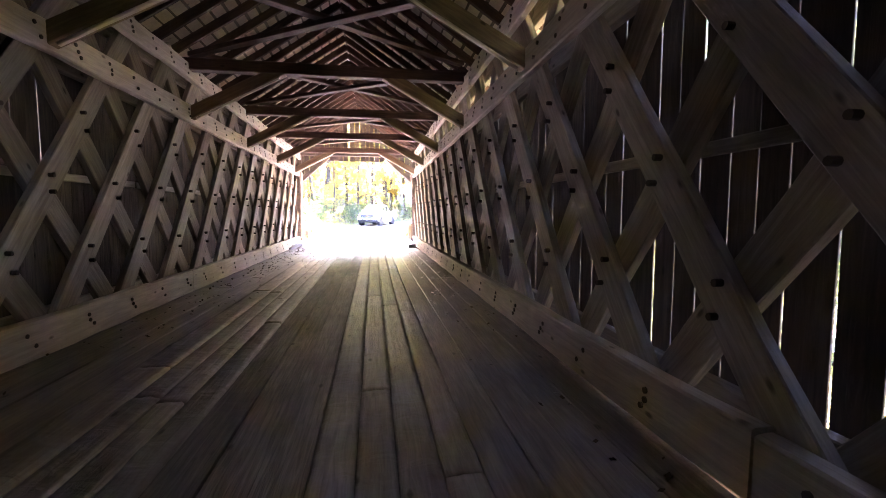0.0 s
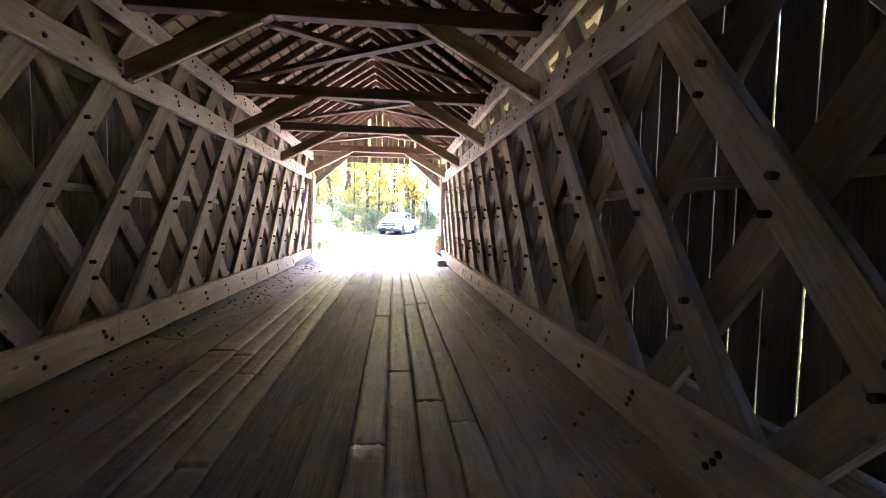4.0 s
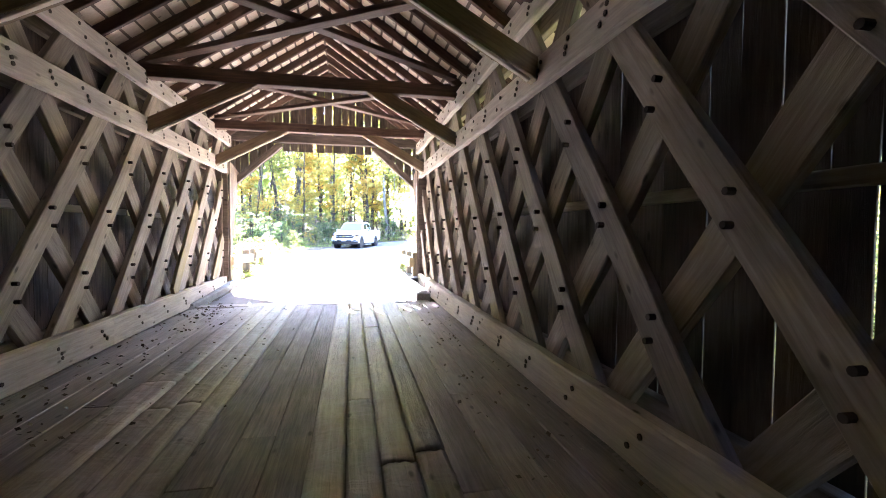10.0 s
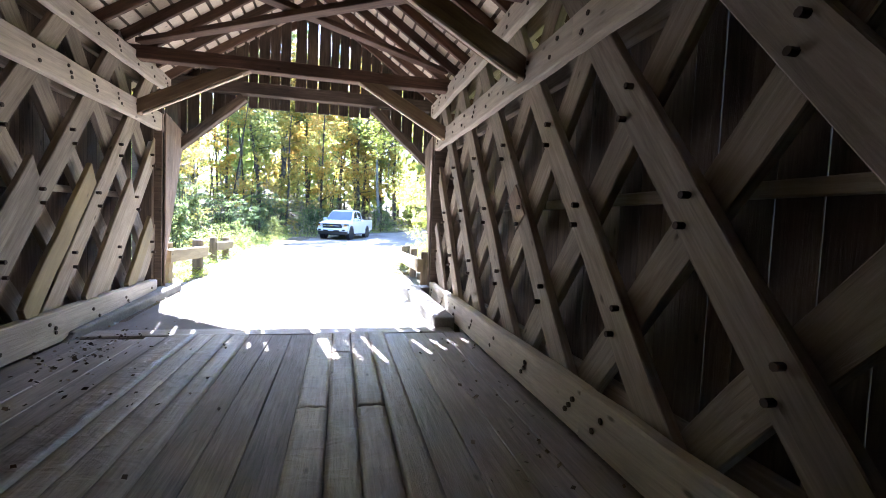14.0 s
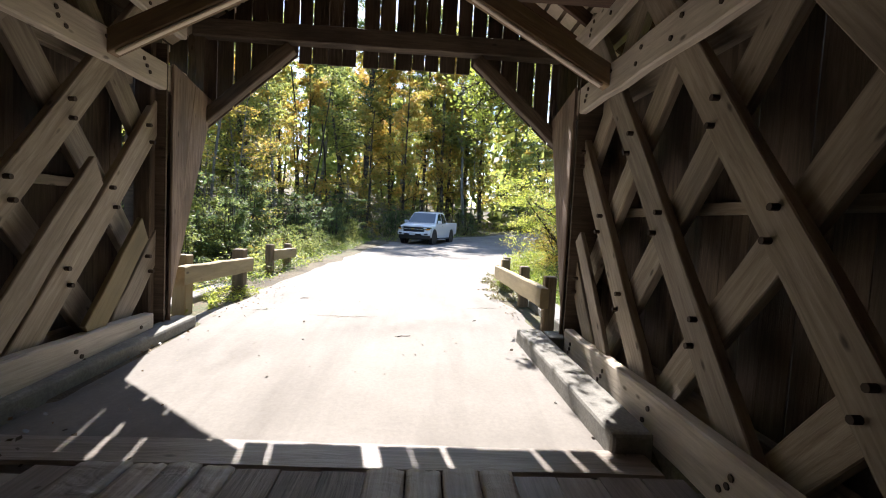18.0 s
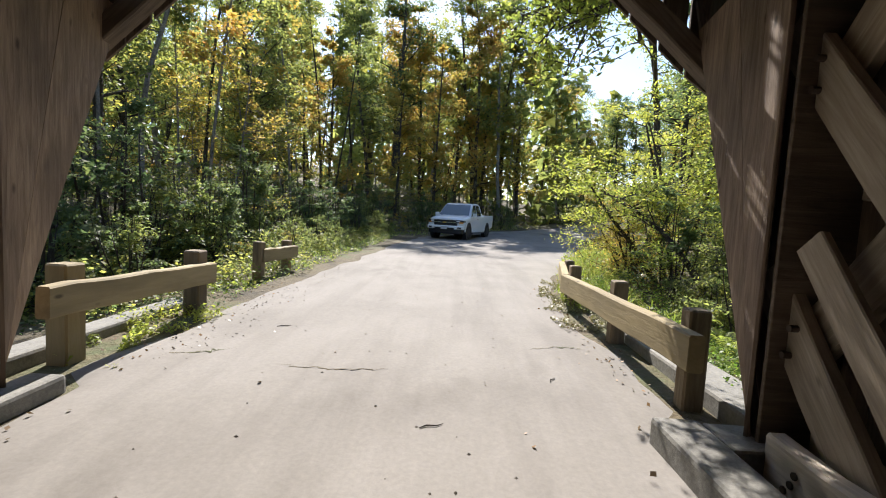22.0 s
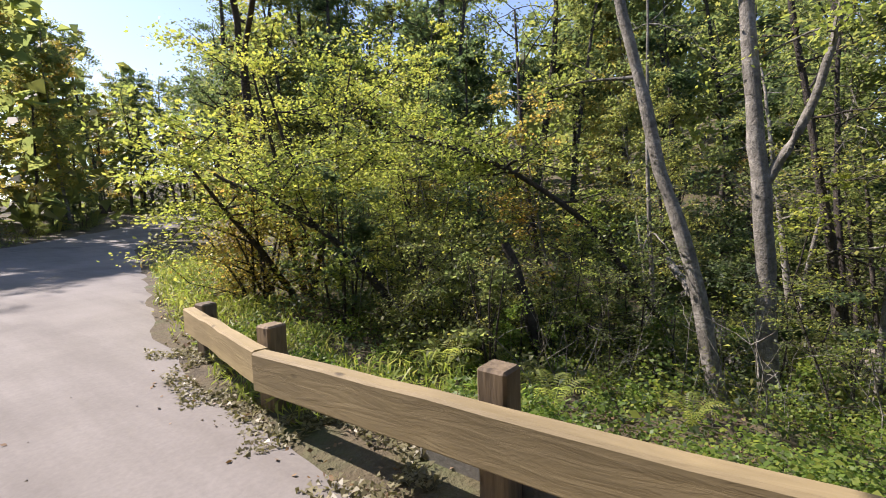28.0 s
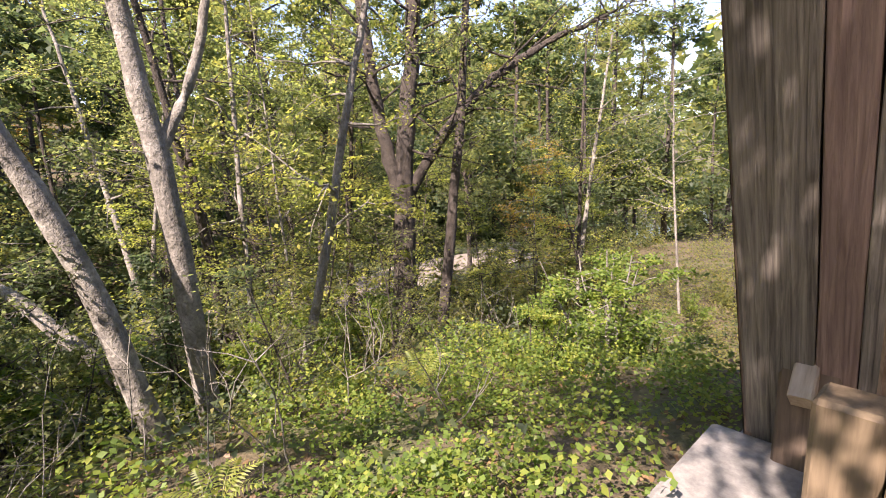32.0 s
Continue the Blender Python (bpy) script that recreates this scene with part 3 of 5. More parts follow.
floor = empty("floor", label="worn plank bridge deck with proud runner boards", category="floor", kind="structure")
ROWS_X = [-2.38, -2.13, -1.88, -1.63, -1.38, -1.07, -0.865, -0.665, -0.46, -0.20, 0.05, 0.31, 0.55, 0.77, 1.0, 1.21, 1.48, 1.76, 2.03, 2.31]
JOINTS = {0.31: (5.34, 10.31), 0.55: (3.82, 8.29, 12.79), 0.77: (5.35, 9.4)}
for x0, x1 in zip(ROWS_X, ROWS_X[1:]):
    xm = (x0 + x1) / 2
    runner, trough = -1.38 < xm < -0.46 or 0.31 < xm < 1.21, -0.46 < xm < 0.31
    mat = DECK if runner else (DECK_SPLIT if trough else DECK_DARK)
    y = DECK_END + rng.uniform(-0.01, 0.01) - (0.09 if x0 < -1.7 else 0.0)
    cuts = [-j for j in JOINTS.get(x0, (rng.uniform(6.0, 12.0),))]
    while y > Y_BACK:
        y2 = cuts.pop(0) if cuts else y - (rng.uniform(3.6, 5.2) if runner else rng.uniform(7.5, 13.0))
        L = y - y2
        proud = (0.030 + rng.uniform(-0.009, 0.009)) if runner else rng.uniform(-0.004, 0.002)
        w = x1 - x0 - (rng.choice((0.007, 0.010, 0.016)) if runner else rng.choice((0.002, 0.003, 0.005)))
        a, b = (xm, y, -0.04 + proud), (xm + rng.uniform(-.006, .006), y2 + 0.012, -0.04 + proud)
        if runner:
            me = worn_plank(L - 0.012, w, 0.08, mat, rng.randrange(3))
        else:
            me = bar("deck_plank", L - 0.012, w, 0.08, mat, chamfer=0.005, seg=8, wobble=0.002, variant=rng.randrange(2))
        piece("deck_plank", me, along(a, b), floor)
        y = y2
part("under_deck", box_bm(XL - 0.32, 2.45, Y_BACK, DECK_END, -0.16, -0.085, 0), DECK_DARK, floor)
timber("end_beam", (-2.35, DECK_END + 0.19, -0.06), (2.2, DECK_END + 0.19, -0.06), 0.34, 0.13, DECK_DARK, floor, seg=10, chamfer=0.02)
# concrete kerbs over the abutment
for s, x0, x1, ya, yb, h in ((1, 1.965, 2.27, -2.62, -0.1, 0.15), (-1, -2.60, -2.33, -3.5, 0.12, 0.09)):
    bm = box_bm(x0, x1, ya, yb, -0.2, h, 0.03, 2)
    for v in bm.verts:
        f = (v.co.y - ya) / (yb - ya)
        v.co.x -= s * 0.15 * f
        if v.co.z > 0:
            v.co.z += 0.13 * f + 0.006 * noise.noise(v.co * 3)
            if s < 0 and f < 0.05:
                v.co.y += 0.5
    part("abutment_kerb", bm, CONCRETE, floor, "worn concrete kerb")
    if s > 0:
        part("kerb_end_block", box_bm(2.13, 2.42, -0.46, -0.12, -0.2, 0.265, 0.02, 2), CONCRETE, floor, "worn concrete kerb end")
    part("abutment_ledge", box_bm(min(s * 2.44, s * 2.86), max(s * 2.44, s * 2.86), -2.6, -0.226, -1.8, 0.16, 0.03, 2), CONCRETE, floor, "concrete abutment ledge")

# ---- ground and road ----
LEFT_EDGE = [(-6, -2.4), (0, -2.35), (4, -2.15), (9, -1.95), (14, -1.75), (20, -1.2), (26, 2.2), (32, 7), (38, 12), (46, 17), (60, 24), (90, 36)]
RIGHT_EDGE = [(-6, 2.2), (0, 2.25), (4, 2.1), (7, 2.8), (12, 4.6), (18, 6.6), (24, 8.6), (31, 12), (37, 15.5), (45, 20.5), (60, 28.5), (90, 41)]


def edge(table, y):
    ys, xs = zip(*table)
    return float(np.interp(y, ys, xs))


def road_z(y):
    return float(np.interp(y, (-2.6, -0.5, 0.9, 5, 20, 30, 45, 60, 90), (-0.01, 0.09, 0.15, 0.2, 0.28, 0.55, 1.5, 2.3, 3.5)))


def smooth01(a):
    a = min(1.0, max(0.0, a))
    return a * a * (3 - 2 * a)


def ground_z(x, y):
    le, re_ = edge(LEFT_EDGE, y), edge(RIGHT_EDGE, y)
    base = road_z(y)
    d = le - x if x < le else (x - re_ if x > re_ else 0.0)
    lump = noise.noise(Vector((x * 0.35, y * 0.35, 0))) * 0.22 + noise.noise(Vector((x * 0.08, y * 0.08, 3))) * 0.5
    lump *= smooth01(d / 4)
    if d == 0.0 and y > -3.0:
        return base - 0.03
    z = base - 0.03
    near = smooth01((13 - y) / 9)
    if x > re_:
        river = -2.5 + 0.36 * max(0.0, x - 25)
        bank = max(base - 0.02 - 0.29 * max(0.0, d - 0.5), -2.5)
        bank = max(bank, min(river, 26.0))
        flat = base + 0.03 * d + 0.25 * max(0.0, x - 30)
        z = bank * near + min(flat, 26) * (1 - near)
    elif x < le:
        bank = max(base - 0.02 - 0.16 * max(0.0, d - 0.6), -1.3) + 0.12 * max(0.0, d - 16)
        near = smooth01((7 - y) / 7)
        flat = base + 0.02 * d + 0.10 * max(0.0, d - 14)
        z = bank * near + min(flat, 18) * (1 - near)
    if y < -2.2:
        gorge = smooth01((-2.2 - y) / 1.6) * smooth01((y + 48) / 3) if -48 < y else 0.0
        z = z * (1 - gorge) + min(z, -2.6) * gorge
    return z + lump


def spaced(lo, hi, step, far, grow=1.18):
    out = list(np.arange(lo, hi, step))
    s = step
    while out[-1] < far:
        s *= grow
        out.append(out[-1] + s)
    s = step
    while out[0] > -far:
        s *= grow
        out.insert(0, out[0] - s)
    return out


gx, gy = spaced(-12, 16, 0.5, 900), spaced(-8, 26, 0.5, 900)
verts = [(x, y, ground_z(x, y)) for y in gy for x in gx]
nx = len(gx)
faces = [(j * nx + i, j * nx + i + 1, (j + 1) * nx + i + 1, (j + 1) * nx + i) for j in range(len(gy) - 1) for i in range(nx - 1)]
ground = new("ground", mesh_of("ground", verts, faces, GROUNDM, True))
tagged(ground, label="leaf-littered forest ground falling to a river", category="ground", kind="structure")


def road_top(x, y):
    rut = 0.012 * noise.noise(Vector((x * 2.2, y * 0.5, 0))) + 0.006 * noise.noise(Vector((x * 7, y * 6, 2)))
    return road_z(y) + rut


vs, fs = [], []
ys = list(np.arange(-2.6, 30, 0.2)) + list(np.arange(30, 64, 1.0))
cols = 34
for y in ys:
    a = edge(LEFT_EDGE, y) - (0.25 + 0.22 * noise.noise(Vector((0, y * 0.9, 7))) if y > 0.4 else 0.0)
    b = edge(RIGHT_EDGE, y) + (0.18 + 0.25 * noise.noise(Vector((5, y * 0.9, 1))) if y > 0.4 else 0.0)
    for i in range(cols + 1):
        f = i / cols
        x = a + (b - a) * f
        crown = -0.05 * smooth01((abs(f - 0.5) - 0.42) / 0.08)
        vs.append((x, y, road_top(x, y) + crown))
for j in range(len(ys) - 1):
    for i in range(cols):
        k = j * (cols + 1) + i
        fs.append((k, k + 1, k + cols + 2, k + cols + 1))
road = new("road", mesh_of("road", vs, fs, ROADM, True))
tagged(road, label="pale packed dirt road bending away through woods", category="road", kind="structure")

water = part("river_water", box_bm(12.5, 21, -60, 20, -2.62, -2.42, 0), plain("river_water", (0.05, 0.06, 0.045), 0.08))
tagged(water, label="shallow brown river beyond the trees", category="river", kind="structure")
bm = bmesh.new()
bmesh.ops.create_grid(bm, x_segments=24, y_segments=40, size=0.5, matrix=Matrix.Translation((16, -7, -2.36)) @ Matrix.Diagonal((3.4, 15, 1, 1)))
for v in bm.verts:
    v.co.z += 0.18 * noise.noise(v.co * 0.6) + 0.12 - 0.09 * abs(v.co.x - 16)
tagged(part("gravel_bar", bm, GRAVEL, smooth=True), label="pale gravel bar beside the river", category="gravel", kind="structure")


# ---- guard rails ----
def guard_rail(name, rails, posts, label, bright=(), half=0.08):
    fence = empty(name, label=label, category="guard rail", group="guard rails beside the road")
    for i, (a, b, h) in enumerate(rails):
        timber("rail", a, b, h, 0.115, FRESH, fence, up=(1, 0, 0), seg=10, chamfer=0.014, wobble=0.004, variant=i + len(posts), label="sawn timber rail")
    for i, (x, y, z0, z1) in enumerate(posts):
        bm = box_bm(-half, half, -half, half, z0, z1, 0.014, 1)
        bmesh.ops.rotate(bm, verts=bm.verts[:], cent=(0, 0, 0), matrix=Matrix.Rotation(math.pi / 2, 3, "Y"))
        for v in bm.verts:
            v.co.x += 0.02 * v.co.y * (1 if i % 2 else -1) if abs(v.co.x) > abs(z0) + 0.3 else 0
        ob = part("post", bm, FRESH if i in bright else POSTWOOD, fence)
        ob.matrix_basis = Matrix.Translation((x, y, 0)) @ Matrix.Rotation(radians(-90), 4, "Y") @ Matrix.Rotation(radians((i * 37) % 7 - 3), 4, "X")
    return fence


guard_rail("guard_rail", [((2.225, 0.17, 0.62), (2.235, 3.93, 0.54), 0.27), ((2.26, 3.95, 0.55), (2.68, 5.95, 0.56), 0.25)],
           [(2.37, 0.48, -0.3, 0.88), (2.40, 2.14, -0.3, 0.85), (2.43, 4.08, -0.3, 0.80), (2.80, 5.85, -0.3, 0.72)],
           "weathered timber guard rail on square posts beside the road")
guard_rail("guard_rail", [((-2.45, 0.22, 0.69), (-2.40, 2.42, 0.63), 0.24)], [(-2.61, 0.60, -0.3, 0.93), (-2.53, 2.30, -0.3, 0.90)],
           "short sawn timber guard rail at the bridge mouth", (0,), 0.095)
guard_rail("guard_rail", [((-2.77, 4.70, 0.60), (-2.62, 5.95, 0.58), 0.23)], [(-2.82, 4.72, -0.3, 0.84), (-2.76, 5.85, -0.3, 0.80)],
           "short weathered timber guard rail among roadside weeds")
for x0, x1, nm in ((2.50, 2.93, "wing_wall"), (-3.05, -2.78, "wing_wall")):
    tagged(part(nm, box_bm(x0, x1, -0.27, 2.75, -1.6, 0.27 if x0 > 0 else 0.24, 0.03, 2), CONCRETE), label="low worn concrete wing wall behind the guard rail", category="wall", kind="structure")


# ---- pickup truck ----
def pickup(m):
    truck = empty("pickup_truck", m, label="white pickup truck parked facing along the dirt road", category="truck")

    def shell(name, profile, half, material, tuck=0.0, parent=truck, bevel=0.04, y_off=0.0):
        """A body panel: a side outline in x and z, pulled out to both sides."""
        bm = bmesh.new()
        rows = []
        for s in (-1, 1):
            rows.append([bm.verts.new((x, y_off + s * (half - tuck * max(0.0, z - 1.05)), z)) for x, z in profile])
        n = len(profile)
        bm.faces.new(rows[0])
        bm.faces.new(list(reversed(rows[1])))
        for i in range(n):
            bm.faces.new((rows[0][i], rows[1][i], rows[1][(i + 1) % n], rows[0][(i + 1) % n]))
        bmesh.ops.recalc_face_normals(bm, faces=bm.faces[:])
        if bevel:
            bmesh.ops.bevel(bm, geom=bm.edges[:], offset=bevel, segments=2, affect="EDGES", profile=0.6)
        return part(name, bm, material, parent, smooth=False)

    def bow(bm, depth=0.17):
        """Rounds the nose in plan: cuts the mesh lengthwise and draws the flanks back."""
        for y in (-0.82, -0.68, -0.5, -0.25, 0.25, 0.5, 0.68, 0.82):
            bmesh.ops.bisect_plane(bm, geom=bm.verts[:] + bm.edges[:] + bm.faces[:], plane_co=(0, y, 0), plane_no=(0, 1, 0))
        for v in bm.verts:
            if v.co.x > -0.2:
                v.co.x -= depth * (abs(v.co.y) / 0.93) ** 2.6 * min(1.0, (v.co.x + 0.2) / 0.9)
        return bm

    def nose(name, bm, material, label="", parent=truck):
        return part(name, bow(bm), material, parent, label)

    def arch(cx, r=0.48):
        return [(cx + r * math.cos(a), 0.38 + r * math.sin(a)) for a in np.linspace(math.pi, 0, 11)]
    body_profile = [(-4.33, 0.58), (-4.36, 1.20), (-4.30, 1.235), (-2.46, 1.235), (-2.40, 1.15), (-0.62, 1.14), (-0.15, 1.13)]
    body_profile += [(-0.15, 0.95), (0.35, 0.93), (0.55, 0.42)] + list(reversed(arch(0.0))) + [(-0.5, 0.36), (-2.75, 0.36)] + list(reversed(arch(-3.26))) + [(-3.78, 0.50)]
    shell("body", body_profile, 0.93, WHITE, bevel=0.02)
    hood_bm = bmesh.new()
    rows = []
    for x, top, side_z, half in ((-0.42, 1.165, 1.10, 0.90), (-0.1, 1.18, 1.09, 0.925), (0.3, 1.165, 1.06, 0.92), (0.62, 1.12, 1.0, 0.90), (0.80, 1.05, 0.95, 0.87), (0.88, 0.97, 0.90, 0.86)):
        ring = []
        for f in np.linspace(-1, 1, 17):
            ridge = 0.014 * math.exp(-((abs(f) - 0.62) / 0.09) ** 2)
            ring.append(hood_bm.verts.new((x, f * half, side_z + (top - side_z) * (1 - abs(f) ** 3.2) + ridge)))
        rows.append([hood_bm.verts.new((x, -half, 0.80))] + ring + [hood_bm.verts.new((x, half, 0.80))])
    for r0, r1 in zip(rows, rows[1:]):
        for i in range(len(r0) - 1):
            hood_bm.faces.new((r0[i], r1[i], r1[i + 1], r0[i + 1]))
    hood_bm.faces.new(rows[-1])
    bmesh.ops.recalc_face_normals(hood_bm, faces=hood_bm.faces[:])
    for v in hood_bm.verts:
        if v.co.x > -0.2:
            v.co.x -= 0.17 * (abs(v.co.y) / 0.93) ** 2.6 * min(1.0, (v.co.x + 0.2) / 0.9)
    part("hood", hood_bm, WHITE, truck, "domed white hood", smooth=True)
    cab = [(-2.46, 1.17), (-2.38, 1.52), (-2.22, 1.74), (-1.95, 1.80), (-1.50, 1.81), (-1.12, 1.77), (-0.95, 1.71), (-0.30, 1.13)]
    shell("cab", cab, 0.875, WHITE, tuck=0.24, bevel=0.045)
    # glass
    ws = bmesh.new()
    q = [ws.verts.new(p) for p in ((-0.335, -0.78, 1.165), (-0.335, 0.78, 1.165), (-0.925, 0.66, 1.692), (-0.925, -0.66, 1.692))]
    ws.faces.new(q)
    bmesh.ops.solidify(ws, geom=ws.faces[:], thickness=0.012)
    bmesh.ops.translate(ws, verts=ws.verts[:], vec=(0.03, 0, 0.02))
    part("windscreen", ws, SCREEN, truck, "windscreen with the sky's reflection in its pale colour")
    for s in (-1, 1):
        for pts in (((-1.42, 1.17), (-0.52, 1.17), (-0.98, 1.63), (-1.18, 1.70), (-1.42, 1.72)), ((-2.30, 1.20), (-1.50, 1.17), (-1.50, 1.72), (-1.95, 1.71), (-2.16, 1.62))):
            bm = bmesh.new()
            f = bm.faces.new([bm.verts.new((x, s * (0.884 - 0.24 * (z - 1.05)), z)) for x, z in pts])
            bmesh.ops.solidify(bm, geom=[f], thickness=0.01)
            part("side_window", bm, GLASS, truck, "dark side window")
        part("mirror", box_bm(-0.66, -0.52, min(s * 0.9, s * 1.1), max(s * 0.9, s * 1.1), 1.13, 1.30, 0.03, 2), WHITE, truck)
        lamp = nose("headlight", box_bm(0.55, 0.935, min(s * 0.52, s * 0.90), max(s * 0.52, s * 0.90), 0.81, 0.945, 0.03, 2), BLACK, "dark-bezelled headlight")
        nose("lens", box_bm(0.75, 0.945, min(s * 0.56, s * 0.74), max(s * 0.56, s * 0.74), 0.845, 0.92, 0.02, 2), LAMPGLASS, "clear lens", lamp)
        nose("flank", box_bm(0.36, 0.90, min(s * 0.60, s * 0.925), max(s * 0.60, s * 0.925), 0.58, 0.86, 0.04, 2), WHITE, "white corner panel")
        nose("fog_lamp", box_bm(0.80, 1.022, min(s * 0.62, s * 0.84), max(s * 0.62, s * 0.84), 0.52, 0.63, 0.03), BLACK, "dark fog lamp recess")
        part("door_handle", box_bm(-1.42, -1.25, min(s * 0.92, s * 0.955), max(s * 0.92, s * 0.955), 1.0, 1.03, 0.008), CHROME, truck)
        part("side_step", box_bm(-2.6, -0.6, min(s * 0.8, s * 0.97), max(s * 0.8, s * 0.97), 0.30, 0.36, 0.02), BLACK, truck)
        nose("turn_signal", box_bm(0.70, 0.962, min(s * 0.70, s * 0.89), max(s * 0.70, s * 0.89), 0.795, 0.85, 0.008), AMBER, "amber turn signal")
        for cx in (0.0, -3.26):
            part("wheel_arch", cyl_bm(0.455, 0.22, 20, Matrix.Translation((cx, s * 0.815, 0.40)) @ Matrix.Rotation(math.pi / 2, 4, "X")), BLACK, truck)
            wheel = empty("wheel", Matrix.Translation((cx, s * 0.80, 0.375)))
            wheel.parent = truck
            ty = bmesh.new()
            prof = [(0.24, -0.125), (0.33, -0.125), (0.365, -0.10), (0.375, 0.0), (0.365, 0.10), (0.33, 0.125), (0.24, 0.125)]
            rings = [[ty.verts.new((r * math.cos(a), w, r * math.sin(a))) for r, w in prof] for a in np.linspace(0, 2 * math.pi, 29)[:-1]]
            for i, ring in enumerate(rings):
                nxt = rings[(i + 1) % len(rings)]
                for j in range(len(prof) - 1):
                    ty.faces.new((ring[j], ring[j + 1], nxt[j + 1], nxt[j]))
            bmesh.ops.recalc_face_normals(ty, faces=ty.faces[:])
            part("tyre", ty, RUBBER, wheel, "black tyre", smooth=True)
            rim = cyl_bm(0.245, 0.16, 24, Matrix.Rotation(math.pi / 2, 4, "X"))
            for a in range(5):
                mm = Matrix.Rotation(a * 2 * math.pi / 5, 4, "Y") @ Matrix.Translation((0.12, s * 0.085, 0)) @ Matrix.Diagonal((0.2, 0.03, 0.06, 1))
                bmesh.ops.create_cube(rim, size=1.0, matrix=mm)
            part("rim", rim, RIM, wheel, "alloy rim")
    grille = nose("grille", box_bm(0.70, 0.955, -0.56, 0.56, 0.68, 0.96, 0.03, 2), BLACK, "dark grille")
    for z in (0.82, 0.955):
        nose("grille_bar", box_bm(0.93, 0.978, -0.55, 0.55, z - 0.018, z + 0.018, 0.006), WHITE if z > 0.9 else CHROME, "", grille)
    part("badge", box_bm(0.96, 0.99, -0.09, 0.09, 0.80, 0.845, 0.008), plain("badge_gold", (0.6, 0.42, 0.08), 0.3, 0.8), grille)
    nose("front_bumper", box_bm(0.50, 1.01, -0.925, 0.925, 0.50, 0.68, 0.05, 3), WHITE, "white front bumper")
    nose("lower_grille", box_bm(0.5, 0.985, -0.86, 0.86, 0.30, 0.51, 0.03), BLACK, "dark lower intake")
    nose("air_intake", box_bm(0.9, 1.02, -0.50, 0.50, 0.50, 0.585, 0.015), BLACK)
    part("number_plate", box_bm(1.016, 1.03, -0.16, 0.16, 0.50, 0.64, 0.004), plain("plate", (0.6, 0.62, 0.65), 0.4), truck)
    part("chassis", box_bm(-4.2, 0.7, -0.7, 0.7, 0.28, 0.52, 0.03), BLACK, truck)
    part("rear_bumper", box_bm(-4.45, -4.30, -0.88, 0.88, 0.50, 0.66, 0.03), CHROME, truck)
    part("bed_lining", box_bm(-4.28, -2.48, -0.84, 0.84, 1.23, 1.241, 0), BLACK, truck)
    return truck


HEADING = math.atan2(-0.94, -0.34)
pickup(Matrix.Translation((0.42, 19.3, road_z(19.5) - 0.005)) @ Matrix.Rotation(HEADING, 4, "Z"))


# ---- trees and undergrowth ----
def tube(points, radii, n=8):
    """Verts and faces of a tapered branch through the points."""
    points = np.asarray(points, dtype=float)
    d = np.gradient(points, axis=0)
    d /= np.linalg.norm(d, axis=1)[:, None] + 1e-9
    ref = np.where(np.abs(d[:, 2:3]) > 0.9, np.array([[1.0, 0, 0]]), np.array([[0, 0, 1.0]]))
    u = np.cross(d, ref)
    u /= np.linalg.norm(u, axis=1)[:, None]
    w = np.cross(d, u)
    ang = np.linspace(0, 2 * math.pi, n, endpoint=False)
    v = points[:, None, :] + np.asarray(radii)[:, None, None] * (np.cos(ang)[None, :, None] * u[:, None, :] + np.sin(ang)[None, :, None] * w[:, None, :])
    k = len(points)
    i, j = np.meshgrid(np.arange(k - 1), np.arange(n), indexing="ij")
    f = np.stack([i * n + j, i * n + (j + 1) % n, (i + 1) * n + (j + 1) % n, (i + 1) * n + j], -1).reshape(-1, 4)
    return v.reshape(-1, 3), f


def joined(pieces):
    vs, fs, n = [], [], 0
    for v, f in pieces:
        vs.append(v)
        fs.append(f + n)
        n += len(v)
    return np.concatenate(vs), np.concatenate(fs)


def leaf_quads(centres, size, r, flat=0.42, narrow=0.6, tri=False):
    """Diamond leaves, or plainer three-cornered ones, about the given centres at random tilts."""
    n = len(centres)
    az, roll = r.uniform(0, 2 * math.pi, n), r.normal(0, 0.5, n)
    tilt = r.normal(-0.35, flat, n)
    ax = np.stack([np.cos(az) * np.cos(tilt), np.sin(az) * np.cos(tilt), np.sin(tilt)], 1)
    side = np.stack([-np.sin(az), np.cos(az), np.zeros(n)], 1)
    up = np.cross(ax, side)
    side = side * np.cos(roll)[:, None] + up * np.sin(roll)[:, None]
    s = (size * r.uniform(0.6, 1.35, n))[:, None]
    c = np.asarray(centres)
    if tri:
        v = np.stack([c - ax * s * 0.42 + side * s * 0.42 * narrow, c - ax * s * 0.25 - side * s * 0.6 * narrow, c + ax * s * 0.58], 1)
        return v.reshape(-1, 3), np.arange(3 * n).reshape(n, 3)
    v = np.stack([c - ax * s * 0.5, c + side * s * 0.5 * narrow - ax * s * 0.05, c + ax * s * 0.5, c - side * s * 0.5 * narrow - ax * s * 0.05], 1)
    f = np.arange(4 * n).reshape(n, 4)
    return v.reshape(-1, 3), f


def curve_pts(a, direction, length, bend, r, k=6, rise=0.0):
    pts = [np.array(a, dtype=float)]
    d = np.array(direction, dtype=float)
    for _ in range(k - 1):
        d = d + r.normal(0, bend, 3) + np.array([0, 0, rise])
        d /= np.linalg.norm(d)
        pts.append(pts[-1] + d * length / (k - 1))
    return np.array(pts)


